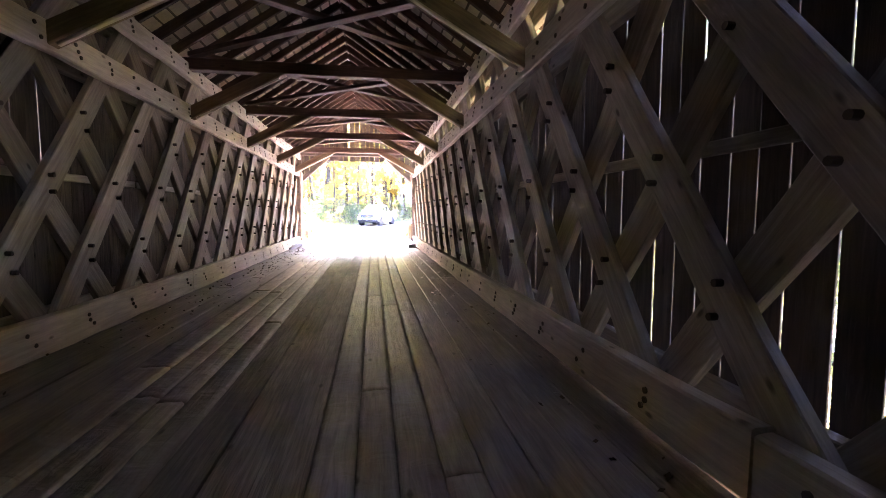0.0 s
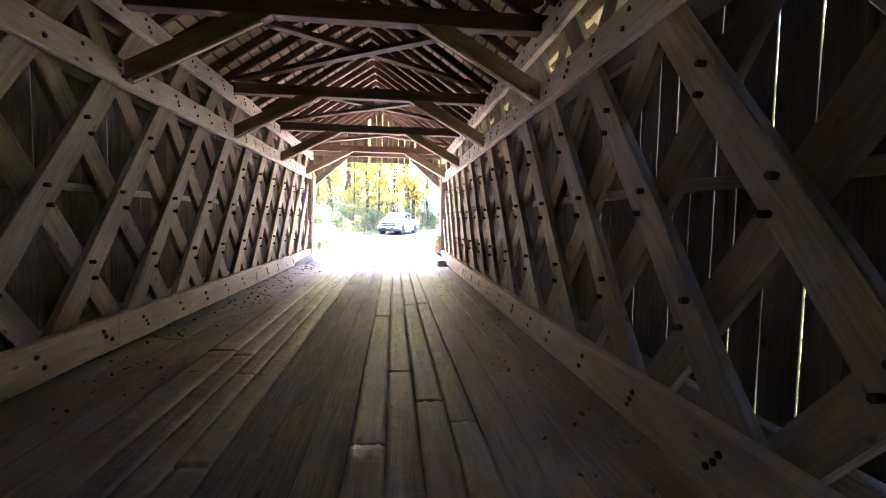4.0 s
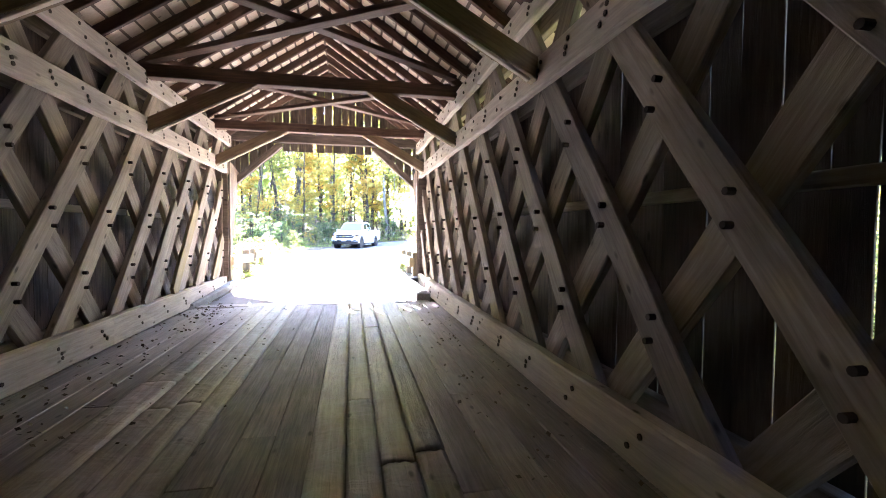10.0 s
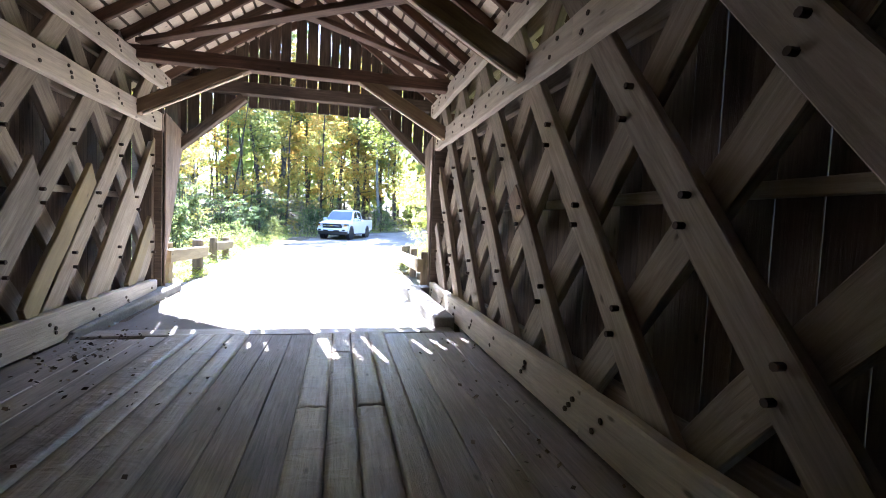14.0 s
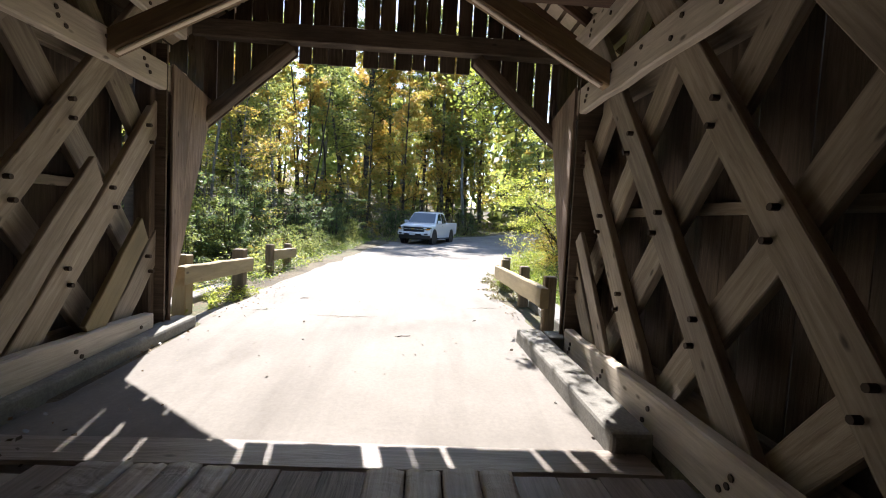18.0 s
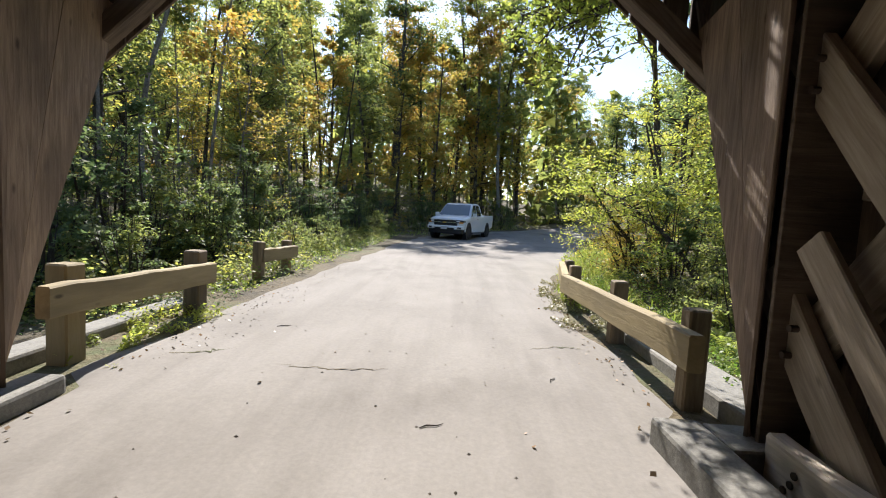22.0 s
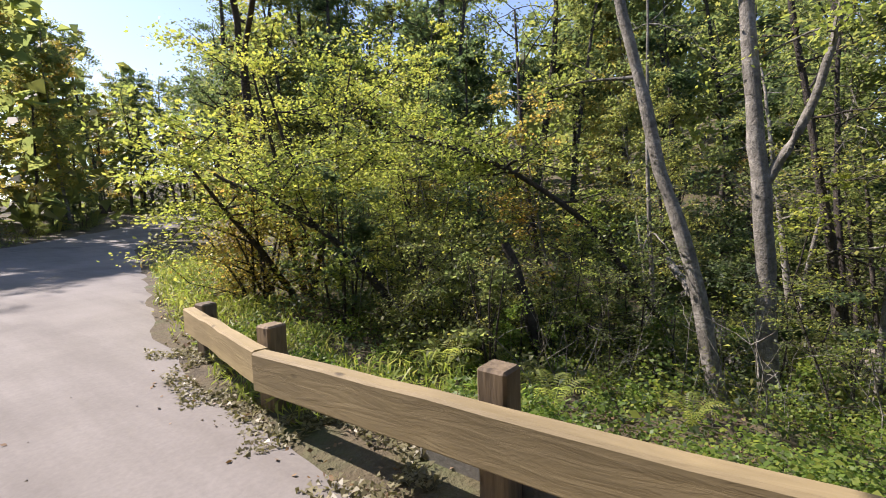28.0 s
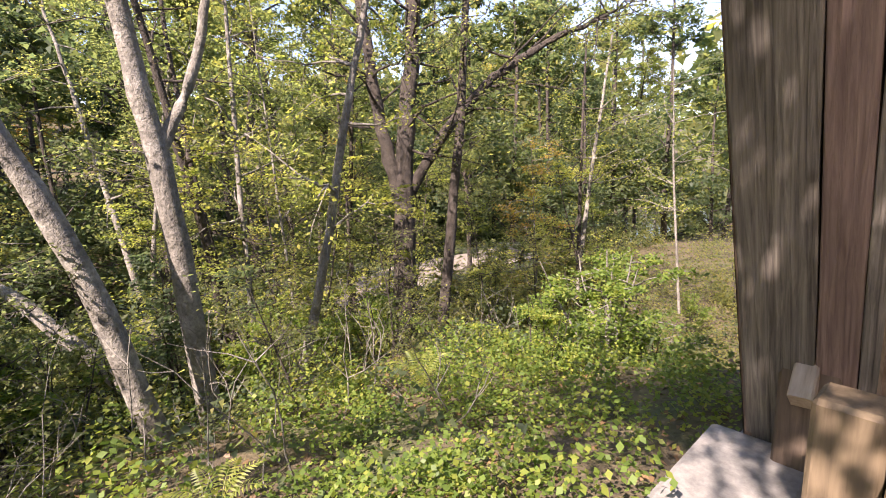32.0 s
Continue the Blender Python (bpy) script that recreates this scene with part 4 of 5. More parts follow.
def tree(name, seed, height, radius, crown_from, spread, leaves, leaf, leaf_mat, bark_mat, label, lean=(0, 0), limbs=16, stems=1, droop=0.0, crown_name="crown", top_taper=0.5, twig=True, bend=0.05, category="tree", tri=False, rise=(0.05, 0.75)):
    """A tree, or a shrub with several stems: a tapered trunk, limbs, twigs, and leaves gathered in sprays round them."""
    r = np.random.default_rng(seed)
    thing = empty(name, label=label, category=category)
    wood_bits, sprays = [], []
    for st in range(stems):
        d0 = np.array([lean[0] + (r.normal(0, 0.28) if stems > 1 else 0), lean[1] + (r.normal(0, 0.28) if stems > 1 else 0), 1.0])
        base = np.array([r.normal(0, 0.12), r.normal(0, 0.12), -0.35]) if stems > 1 else np.array([0, 0, -0.35])
        h = height * (r.uniform(0.7, 1.0) if stems > 1 else 1.0)
        tp = curve_pts(base, d0, h, bend, r, 10, 0.03)
        rad = radius * np.linspace(1, 0.12, 10) ** 0.85
        rad[0] *= 1.35
        wood_bits.append(tube(tp, rad, 9 if stems == 1 else 5))
        for i in range(max(2, limbs // stems)):
            f = r.uniform(crown_from, 0.98)
            k = f * 9
            i0 = min(8, int(k))
            p = tp[i0] + (tp[i0 + 1] - tp[i0]) * (k - i0)
            az = r.uniform(0, 2 * math.pi)
            reach = spread * r.uniform(0.55, 1.1) * (1 - top_taper * max(0.0, (f - crown_from) / (1 - crown_from + 1e-6)))
            el = r.uniform(*rise) - droop
            dirn = np.array([math.cos(az) * math.cos(el), math.sin(az) * math.cos(el), math.sin(el)])
            lp = curve_pts(p, dirn, reach, 0.13, r, 6, 0.02)
            lr = radius * 0.34 * (1 - 0.6 * f) * np.linspace(1, 0.15, 6) + 0.004
            wood_bits.append(tube(lp, lr, 5 if twig and stems == 1 else 3))
            for _ in range(3 if twig else 1):
                q = lp[r.integers(1, 6)]
                dd = dirn + r.normal(0, 0.6, 3)
                dd /= np.linalg.norm(dd)
                tw = curve_pts(q, dd, reach * r.uniform(0.3, 0.6), 0.15, r, 4)
                if twig:
                    wood_bits.append(tube(tw, np.linspace(0.012, 0.003, 4) * (0.6 + height * 0.06), 3))
                sprays.append((tw[1], tw[-1], reach * 0.16))
            sprays.append((lp[2], lp[-1], reach * 0.20))
    v, f = joined(wood_bits)
    trunk = new("trunk", mesh_of("trunk", v, f, bark_mat, True))
    trunk.parent = thing
    per = max(4, leaves // max(1, len(sprays)))
    cs = []
    for a, b, wid in sprays:
        t = r.uniform(0, 1.08, per)[:, None]
        wob = r.normal(0, 1, (per, 3)) * np.array([wid, wid, wid * (0.18 if rise[0] < 0 else 0.42)])
        cs.append(a + (b - a) * t + wob)
    v, f = leaf_quads(np.concatenate(cs), leaf, r, 0.28 if rise[0] < 0 else 0.42, tri=tri)
    crown = new(crown_name, mesh_of(crown_name, v, f, leaf_mat))
    crown.parent = thing
    return thing


def put(thing, spots, group=""):
    """Moves a thing to the first spot and copies it to the rest: x, y, scale, turn in degrees."""
    for i, (x, y, s, a) in enumerate(spots):
        m = Matrix.Translation((x, y, ground_z(x, y))) @ Matrix.Rotation(radians(a), 4, "Z") @ Matrix.Diagonal((s, s, s, 1))
        ob = thing if i == 0 else copy_thing(thing, m)
        ob.matrix_basis = m
        if group:
            ob["group"] = group


NEAR = [
    tree("forest_tree", 11, 13.5, 0.14, 0.26, 2.4, 8800, 0.135, LEAF, BARKDARK, "tall slim forest tree with green and yellowing leaves", limbs=34, tri=True),
    tree("forest_tree", 13, 11.5, 0.12, 0.16, 2.3, 8500, 0.13, LEAF_GOLD, BARKDARK, "forest tree with leaves turning yellow and orange", limbs=36, top_taper=0.7, tri=True),
    tree("forest_tree", 14, 12.5, 0.10, 0.30, 2.0, 7200, 0.13, LEAF, BARK, "slender grey forest tree with thin green crown", limbs=28, tri=True),
]
TALL = [
    tree("forest_tree", 41, 14.0, 0.15, 0.30, 2.6, 6200, 0.18, LEAF, BARKDARK, "tall forest tree with green and yellowing leaves", limbs=30, twig=False, tri=True),
    tree("forest_tree", 42, 15.0, 0.17, 0.34, 2.8, 6200, 0.18, LEAF_DARK, BARKDARK, "tall dark-trunked forest tree with deep green leaves", limbs=30, twig=False, tri=True),
    tree("forest_tree", 43, 12.0, 0.12, 0.16, 2.4, 6200, 0.17, LEAF_GOLD, BARKDARK, "autumn tree with orange and yellow leaves", limbs=32, top_taper=0.7, twig=False, tri=True),
    tree("forest_tree", 44, 13.5, 0.11, 0.34, 2.1, 5200, 0.17, LEAF, BARK, "slender grey forest tree with green crown", limbs=28, twig=False, tri=True),
    tree("forest_tree", 45, 10.5, 0.10, 0.08, 2.5, 6200, 0.17, LEAF_DARK, BARKDARK, "dense dark green tree at the wood edge", limbs=32, top_taper=0.75, twig=False, tri=True),
]
POLES = [
    tree("pole_tree", 47, 13.5, 0.075, 0.55, 1.5, 1500, 0.16, LEAF, BARKDARK, "thin straight dark-barked pole tree", limbs=18, twig=False, tri=True, bend=0.035),
    tree("pole_tree", 48, 11.0, 0.06, 0.45, 1.3, 1400, 0.15, LEAF_GOLD, BARK, "thin grey pole tree with yellowing leaves", limbs=18, twig=False, tri=True, bend=0.05),
]
UNDER = [
    tree("understory_tree", 61, 5.5, 0.035, 0.12, 1.6, 2300, 0.085, LEAF_BRIGHT, BARKDARK, "young understory tree with layered bright leaves", limbs=26, rise=(-0.1, 0.3), top_taper=0.6),
    tree("understory_tree", 62, 4.2, 0.03, 0.08, 1.5, 2100, 0.08, LEAF, BARKDARK, "low spreading understory tree with flat leaf sprays", limbs=24, rise=(-0.15, 0.25), top_taper=0.5),
    tree("understory_tree", 63, 7.0, 0.045, 0.20, 1.7, 2400, 0.09, LEAF_GOLD, BARK, "young tree with sparse yellowing leaf sprays", limbs=26, rise=(-0.05, 0.35), top_taper=0.6),
]
SHRUBS = [
    tree("shrub", 21, 2.6, 0.03, 0.08, 1.0, 2500, 0.088, LEAF, BARKDARK, "leafy green roadside shrub", limbs=18, stems=6, category="shrub", tri=True, twig=False),
    tree("shrub", 22, 1.7, 0.02, 0.06, 0.8, 2600, 0.055, LEAF_BANK, BARKDARK, "bright green low shrub", limbs=18, stems=6, category="shrub", tri=True, twig=False),
    tree("shrub", 23, 3.4, 0.035, 0.08, 1.25, 2800, 0.10, LEAF_DARK, BARKDARK, "dark green thicket shrub", limbs=18, stems=6, category="shrub", tri=True, twig=False),
    tree("shrub", 24, 1.5, 0.015, 0.05, 0.6, 1600, 0.06, LEAF_GOLD, BARK, "dry tawny autumn shrub", limbs=16, stems=8, category="shrub", tri=True, twig=False),
]
pick = np.random.default_rng(77)
taken = [(8.9, -3), (6.5, 1.5), (6.8, 1.1)]


def scatter(n, x0, x1, y0, y1, kinds, weights, smin=0.8, smax=1.2, gap=1.6):
    tries = 0
    while n > 0 and tries < 4000:
        tries += 1
        x, y = pick.uniform(x0, x1), pick.uniform(y0, y1)
        if (y < 62 and edge(LEFT_EDGE, y) - 2.4 < x < edge(RIGHT_EDGE, y) + 2.4) or any((x - a) ** 2 + (y - b) ** 2 < gap * gap for a, b in taken):
            continue
        if -4.5 < x < 4.5 and y < 2:
            continue
        taken.append((x, y))
        k = int(pick.choice(len(kinds), p=weights))
        kinds[k].setdefault("spots", []).append((x, y, pick.uniform(smin, smax), pick.uniform(0, 360)))
        n -= 1


NEARS, TALLS, THIN, LAYERED = ([dict(thing=t) for t in kinds] for kinds in (NEAR, TALL, POLES, UNDER))
scatter(12, -12, -6, 4, 24, NEARS, (0.4, 0.35, 0.25), 0.8, 1.15, 1.7)
scatter(24, -30, -10, 2, 42, TALLS, (0.3, 0.3, 0.2, 0.1, 0.1), 0.9, 1.25, 2.0)
scatter(13, -10, 7, 32, 39, TALLS, (0.25, 0.05, 0.5, 0.15, 0.05), 1.3, 1.6, 1.9)
scatter(10, -12, 9, 48, 56, TALLS, (0.4, 0.2, 0.3, 0.1, 0.0), 1.1, 1.5, 2.4)
scatter(14, -6, 5, 24, 34, LAYERED, (0.3, 0.3, 0.4), 0.5, 0.85, 0.9)
scatter(18, 9, 34, 32, 62, TALLS, (0.3, 0.15, 0.35, 0.05, 0.15), 1.0, 1.4, 1.9)
scatter(12, 18, 40, 32, 60, TALLS, (0.3, 0.25, 0.25, 0.05, 0.15), 1.0, 1.35, 2.2)
scatter(9, 24, 44, 63, 72, TALLS, (0.4, 0.25, 0.2, 0.0, 0.15), 1.0, 1.3, 2.2)
scatter(7, 12, 17, -12, 5, NEARS, (0.6, 0.0, 0.4), 0.55, 0.8, 2.0)
scatter(8, 11, 19, 9, 19, NEARS, (0.6, 0.1, 0.3), 0.35, 0.5, 2.0)
scatter(14, 18, 26, -26, 18, TALLS, (0.2, 0.0, 0.15, 0.1, 0.55), 0.8, 1.15, 2.2)
scatter(22, 24, 44, -34, 18, TALLS, (0.4, 0.1, 0.2, 0.1, 0.2), 1.0, 1.35, 2.6)
scatter(9, 6, 22, -34, -13, TALLS, (0.4, 0.2, 0.1, 0.2, 0.1), 0.75, 1.0, 2.4)
scatter(5, -20, -7, -30, -3, TALLS, (0.4, 0.3, 0.1, 0.1, 0.1), 0.9, 1.2, 2.6)
scatter(26, -17, -5.5, 6, 32, THIN, (0.6, 0.4), 0.8, 1.15, 0.9)
scatter(10, -9, 6, 30, 40, THIN, (0.6, 0.4), 0.9, 1.25, 0.9)
scatter(22, 8, 14.5, -12, 3, LAYERED, (0.5, 0.4, 0.1), 0.6, 1.0, 1.0)
scatter(10, 8, 15, 3, 10, LAYERED, (0.5, 0.35, 0.15), 0.5, 0.8, 1.1)
scatter(10, -10, -5, 6, 22, LAYERED, (0.25, 0.45, 0.3), 0.7, 1.0, 1.0)
scatter(26, -24, -7, 8, 36, LAYERED, (0.35, 0.35, 0.3), 1.0, 1.6, 1.0)
scatter(9, 8.5, 15, 3.5, 12, LAYERED, (0.5, 0.3, 0.2), 1.0, 1.5, 1.0)
scatter(16, 15, 30, 13, 34, TALLS, (0.3, 0.3, 0.1, 0.05, 0.25), 1.15, 1.6, 2.2)
scatter(12, 19, 32, -4, 13, TALLS, (0.3, 0.35, 0.1, 0.05, 0.2), 1.0, 1.4, 2.2)
TALLS[2].setdefault("spots", []).extend([(-0.9, 27.5, 1.0, 30), (-3.2, 25.6, 0.85, 160), (8.6, 40.0, 1.0, 80), (2.6, 34.0, 1.05, 75), (-6.4, 22.0, 0.9, 15)])
TALLS[0].setdefault("spots", []).extend([(4.6, 37.0, 1.15, 10), (0.4, 36.0, 1.1, 200), (-5.6, 29.0, 1.1, 300)])
scatter(16, 17, 36, 62, 80, TALLS, (0.35, 0.2, 0.35, 0.0, 0.1), 1.1, 1.5, 2.2)
# First three: dark-leaved trees added to deepen the shade on the right.
TALLS[4].setdefault("spots", []).extend([(11.0, 8.0, 0.75, 20), (13.2, 10.0, 0.8, 140), (9.8, 11.8, 0.7, 250), (16.5, -18.5, 1.5, 70), (19.9, -15.7, 1.5, 200), (14.0, -20, 1.45, 310), (22, -13.5, 1.5, 40), (11.6, -21, 1.4, 150), (18.2, -17.2, 1.6, 260), (24, -17, 1.6, 10), (15.2, -16.5, 1.2, 100)])
LAYERED[1].setdefault("spots", []).extend([(5.1, 3.9, 0.42, 10), (5.7, 2.6, 0.40, 120), (6.2, 4.4, 0.5, 240), (4.7, 4.9, 0.42, 60), (7.4, 2.6, 0.6, 300), (5.9, 0.6, 0.42, 200), (6.6, -0.9, 0.5, 80)])
LAYERED[0].setdefault("spots", []).extend([(6.9, 3.6, 0.45, 30), (5.4, 5.2, 0.42, 170), (7.6, -1.9, 0.5, 20)])
for kind in NEARS + TALLS + THIN + LAYERED:
    put(kind["thing"], kind.get("spots", [(-30, 50, 1, 0)]), "forest trees")

low = {i: [] for i in range(4)}
for _ in range(96):
    y = pick.uniform(2.6, 30)
    d = pick.gamma(1.6, 1.3)
    x = edge(LEFT_EDGE, y) - 1.35 - d
    k = int(pick.choice(4, p=(0.40, 0.08, 0.40, 0.12)))
    low[k].append((x, y, pick.uniform(0.65, 1.0) * (0.65 if d < 1.2 else 1.0), pick.uniform(0, 360)))
for _ in range(50):
    x, y = pick.uniform(4.4, 12), pick.uniform(-6, 12)
    if x > edge(RIGHT_EDGE, y) + 1.9 and (x - 3.0) * 1.2 > -y + 1.0 and not (x < 6.9 and y < 3.2):
        low[int(pick.choice(4, p=(0.3, 0.45, 0.1, 0.15)))].append((x, y, pick.uniform(0.45, 0.8), pick.uniform(0, 360)))
for _ in range(22):
    y = pick.uniform(24, 44)
    x = edge(LEFT_EDGE, y) - 1.0 - pick.uniform(0, 3)
    low[int(pick.choice(4, p=(0.4, 0.15, 0.3, 0.15)))].append((x, y, pick.uniform(0.5, 0.8), pick.uniform(0, 360)))
for _ in range(46):
    x, y = pick.uniform(4.6, 13.5), pick.uniform(-13, 4)
    if x < 7.3 and -2.6 < y < 3.4:
        continue
    low[int(pick.choice(4, p=(0.45, 0.45, 0.0, 0.1)))].append((x, y, pick.uniform(0.7, 1.15), pick.uniform(0, 360)))
# The dark kind here puts the thicket's deep shade into leaf colour.
for _ in range(16):
    x, y = pick.uniform(5.4, 9.5), pick.uniform(0.8, 6.5)
    if x > 7.2 or y > 3.2:
        low[int(pick.choice((0, 2)))].append((x, y, pick.uniform(0.45, 0.75), pick.uniform(0, 360)))
low[1] += [(4.9, -1.5, 0.62, 40), (5.4, -2.5, 0.75, 130), (4.3, -2.7, 0.6, 220), (6.1, -3.3, 0.9, 300), (7.6, -1.4, 0.85, 80), (8.0, -0.4, 0.8, 10)]
low[0] += [(6.6, -4.6, 0.75, 20), (5.2, -4.4, 0.6, 100), (7.7, -5.4, 0.8, 240)]
for i, t in enumerate(SHRUBS):
    put(t, low[i], "roadside undergrowth")


def lone(thing, x, y, turn=0.0, z=None):
    thing.matrix_basis = Matrix.Translation((x, y, ground_z(x, y) if z is None else z)) @ Matrix.Rotation(radians(turn), 4, "Z")
    return thing


def guided(name, seed, limbs, twigs, leaves, leaf, leaf_mat, bark_mat, label, reach=1.2, from_z=1.5, category="tree"):
    """A tree whose trunk and main limbs follow given lines: (points, base radius, tip radius)."""
    r = np.random.default_rng(seed)
    x0, y0, z0 = limbs[0][0][0]
    thing = empty(name, Matrix.Translation((x0, y0, z0)), label=label, category=category)
    org = np.array((x0, y0, z0))
    bits, sprays, lines = [], [], []
    for pts, ra, rb in limbs:
        pts = np.asarray(pts, dtype=float)
        s = np.linspace(0, len(pts) - 1, 4 * len(pts))
        fine = np.stack([np.interp(s, np.arange(len(pts)), pts[:, k]) for k in range(3)], 1)
        fine[1:-1] = (fine[:-2] + 2 * fine[1:-1] + fine[2:]) / 4
        fine += r.normal(0, ra * 0.10, fine.shape)
        rad = np.linspace(ra, rb, len(fine)) * (1 + r.normal(0, 0.05, len(fine)))
        bits.append(tube(fine - org, rad, 12))
        lines.append((fine, rad))
    for _ in range(twigs):
        fine, rad = lines[r.integers(len(lines))]
        k = r.integers(len(fine))
        if fine[k][2] < from_z:
            continue
        az, el = r.uniform(0, 2 * math.pi), r.uniform(-0.3, 0.7)
        dirn = np.array([math.cos(az) * math.cos(el), math.sin(az) * math.cos(el), math.sin(el)])
        L = reach * r.uniform(0.5, 1.3)
        tw = curve_pts(fine[k] - org, dirn, L, 0.18, r, 6)
        bits.append(tube(tw, np.linspace(min(0.03, rad[k] * 0.5), 0.004, 6), 5))
        for _ in range(2):
            dd = dirn + r.normal(0, 0.6, 3)
            t2 = curve_pts(tw[r.integers(2, 6)], dd / np.linalg.norm(dd), L * 0.6, 0.2, r, 4)
            bits.append(tube(t2, np.linspace(0.009, 0.003, 4), 4))
            sprays.append((t2[0], t2[-1], L * 0.16))
        sprays.append((tw[2], tw[-1], L * 0.16))
    v, f = joined(bits)
    trunk = new("trunk", mesh_of("trunk", v, f, bark_mat, True))
    trunk.parent = thing
    if leaves:
        per = max(4, leaves // max(1, len(sprays)))
        cs = [a + (b - a) * r.uniform(0, 1.1, per)[:, None] + r.normal(0, 1, (per, 3)) * np.array([w, w, w * 0.45]) for a, b, w in sprays]
        v, f = leaf_quads(np.concatenate(cs), leaf, r)
        crown = new("crown", mesh_of("crown", v, f, leaf_mat))
        crown.parent = thing
    return thing


lone(tree("maple", 31, 5.2, 0.08, 0.16, 2.3, 22000, 0.07, LEAF_BRIGHT, BARKDARK, "bright green young maple leaning over the roadside", lean=(-0.26, 0.04), limbs=50, stems=4, rise=(-0.1, 0.4), top_taper=0.35), 6.0, 8.5)
lone(tree("maple", 81, 5.6, 0.07, 0.14, 2.0, 12000, 0.075, LEAF_BRIGHT, BARKDARK, "leafy maple standing in the roadside thicket", limbs=44, stems=3, rise=(-0.12, 0.3), top_taper=0.4), 10.4, 8.6, 40)
lone(tree("bush", 32, 2.9, 0.06, 0.06, 1.7, 7000, 0.07, LEAF, BARKDARK, "tangled green bush with dark arching stems", lean=(-0.3, -0.1), limbs=46, stems=6, category="bush"), 6.6, 5.4)
lone(tree("bush", 37, 2.6, 0.04, 0.06, 1.4, 8000, 0.06, LEAF_GOLD, BARKDARK, "dry brown and green roadside bush", lean=(-0.1, 0), limbs=40, stems=7, category="bush"), 5.2, 8.6)
lone(tree("bush", 39, 1.9, 0.03, 0.10, 0.85, 8000, 0.048, LEAF_BANK, BARK, "leafy green bush with grey stems below the bridge end", limbs=40, stems=7, category="bush", rise=(-0.1, 0.4)), 4.65, -2.45)
lone(tree("bush", 40, 2.3, 0.03, 0.12, 1.0, 8000, 0.052, LEAF, BARK, "green and yellowing bush on the river slope", limbs=40, stems=7, category="bush", rise=(-0.1, 0.4)), 6.0, -4.1)
guided("overhanging_maple", 38, [(((6.9, 11.6, -0.3), (6.8, 11.3, 2.5), (6.3, 10.8, 5.0), (5.6, 10.0, 7.0)), 0.13, 0.06), (((6.3, 10.8, 5.0), (4.6, 7.2, 5.6), (2.8, 4.4, 5.0), (1.8, 3.0, 3.9)), 0.06, 0.012),
                                (((2.8, 4.4, 5.0), (2.0, 3.6, 4.6), (1.2, 2.9, 4.0)), 0.025, 0.008), (((2.8, 4.4, 5.0), (2.2, 3.4, 4.2), (1.7, 2.6, 3.2)), 0.025, 0.008),
                                (((2.8, 4.4, 5.0), (2.4, 3.2, 4.6), (2.1, 2.4, 3.8)), 0.025, 0.008), (((2.8, 4.4, 5.0), (1.9, 3.4, 4.8), (1.3, 2.5, 4.4)), 0.025, 0.008),
                                (((2.3, 3.8, 4.6), (1.8, 3.2, 4.2), (1.4, 2.7, 3.6)), 0.02, 0.008), (((2.3, 3.8, 4.6), (2.1, 3.0, 4.4), (1.7, 2.3, 4.1)), 0.02, 0.008),
                                (((4.2, 6.9, 5.3), (3.0, 4.8, 6.0), (1.9, 2.9, 5.6)), 0.04, 0.012)], 230, 7500, 0.075, LEAF_BRIGHT, BARKDARK, "maple with bright green boughs hanging over the road", 0.55, 3.0)
guided("bank_tree", 33, [(((6.5, 1.5, -1.1), (6.62, 1.88, 0.8), (6.75, 2.28, 2.1), (6.88, 2.75, 4.0), (6.9, 3.2, 6.5), (6.9, 3.6, 9.0)), 0.10, 0.045)], 24, 2200, 0.062, LEAF_BRIGHT, BARK, "pale grey leaning tree on the river bank", 1.4, 3.0)
guided("bank_tree", 34, [(((6.83, 1.08, -1.2), (6.9, 1.2, 1.3), (6.98, 1.33, 2.6), (7.15, 1.45, 4.0), (7.3, 1.5, 7.0), (7.3, 1.5, 10.0)), 0.115, 0.05),
                         (((6.92, 1.24, 1.75), (6.97, 0.85, 2.5), (6.97, 0.62, 3.4), (6.97, 0.45, 5.0)), 0.055, 0.025)], 24, 2200, 0.062, LEAF_BRIGHT, BARK, "pale grey upright tree with a low forked branch", 1.4, 3.0)
guided("river_tree", 35, [(((8.9, -2.72, -2.9), (8.95, -2.85, -0.5), (9.15, -3.05, 1.0), (9.3, -3.39, 2.6), (9.45, -3.75, 4.7), (9.5, -4.0, 8.0)), 0.235, 0.11),
                          (((9.18, -3.05, 1.0), (9.6, -2.98, 2.31), (10.1, -2.99, 4.77), (10.4, -2.9, 7.5)), 0.15, 0.07),
                          (((9.16, -3.18, 1.07), (8.82, -3.87, 2.27), (8.35, -4.65, 3.21), (7.68, -5.59, 3.92), (7.0, -6.6, 4.4)), 0.12, 0.04)], 80, 7000, 0.075, LEAF, BARKDARK, "large rough-barked forked tree by the river", 1.8, 1.8)
guided("river_tree", 36, [(((8.38, -3.06, -2.9), (8.56, -3.71, 0.46), (8.65, -4.2, 2.79), (8.79, -4.52, 4.71), (8.9, -4.8, 9.0)), 0.115, 0.05)], 26, 2000, 0.10, LEAF, BARKDARK, "slim dark tree by the river", 1.5, 2.0)
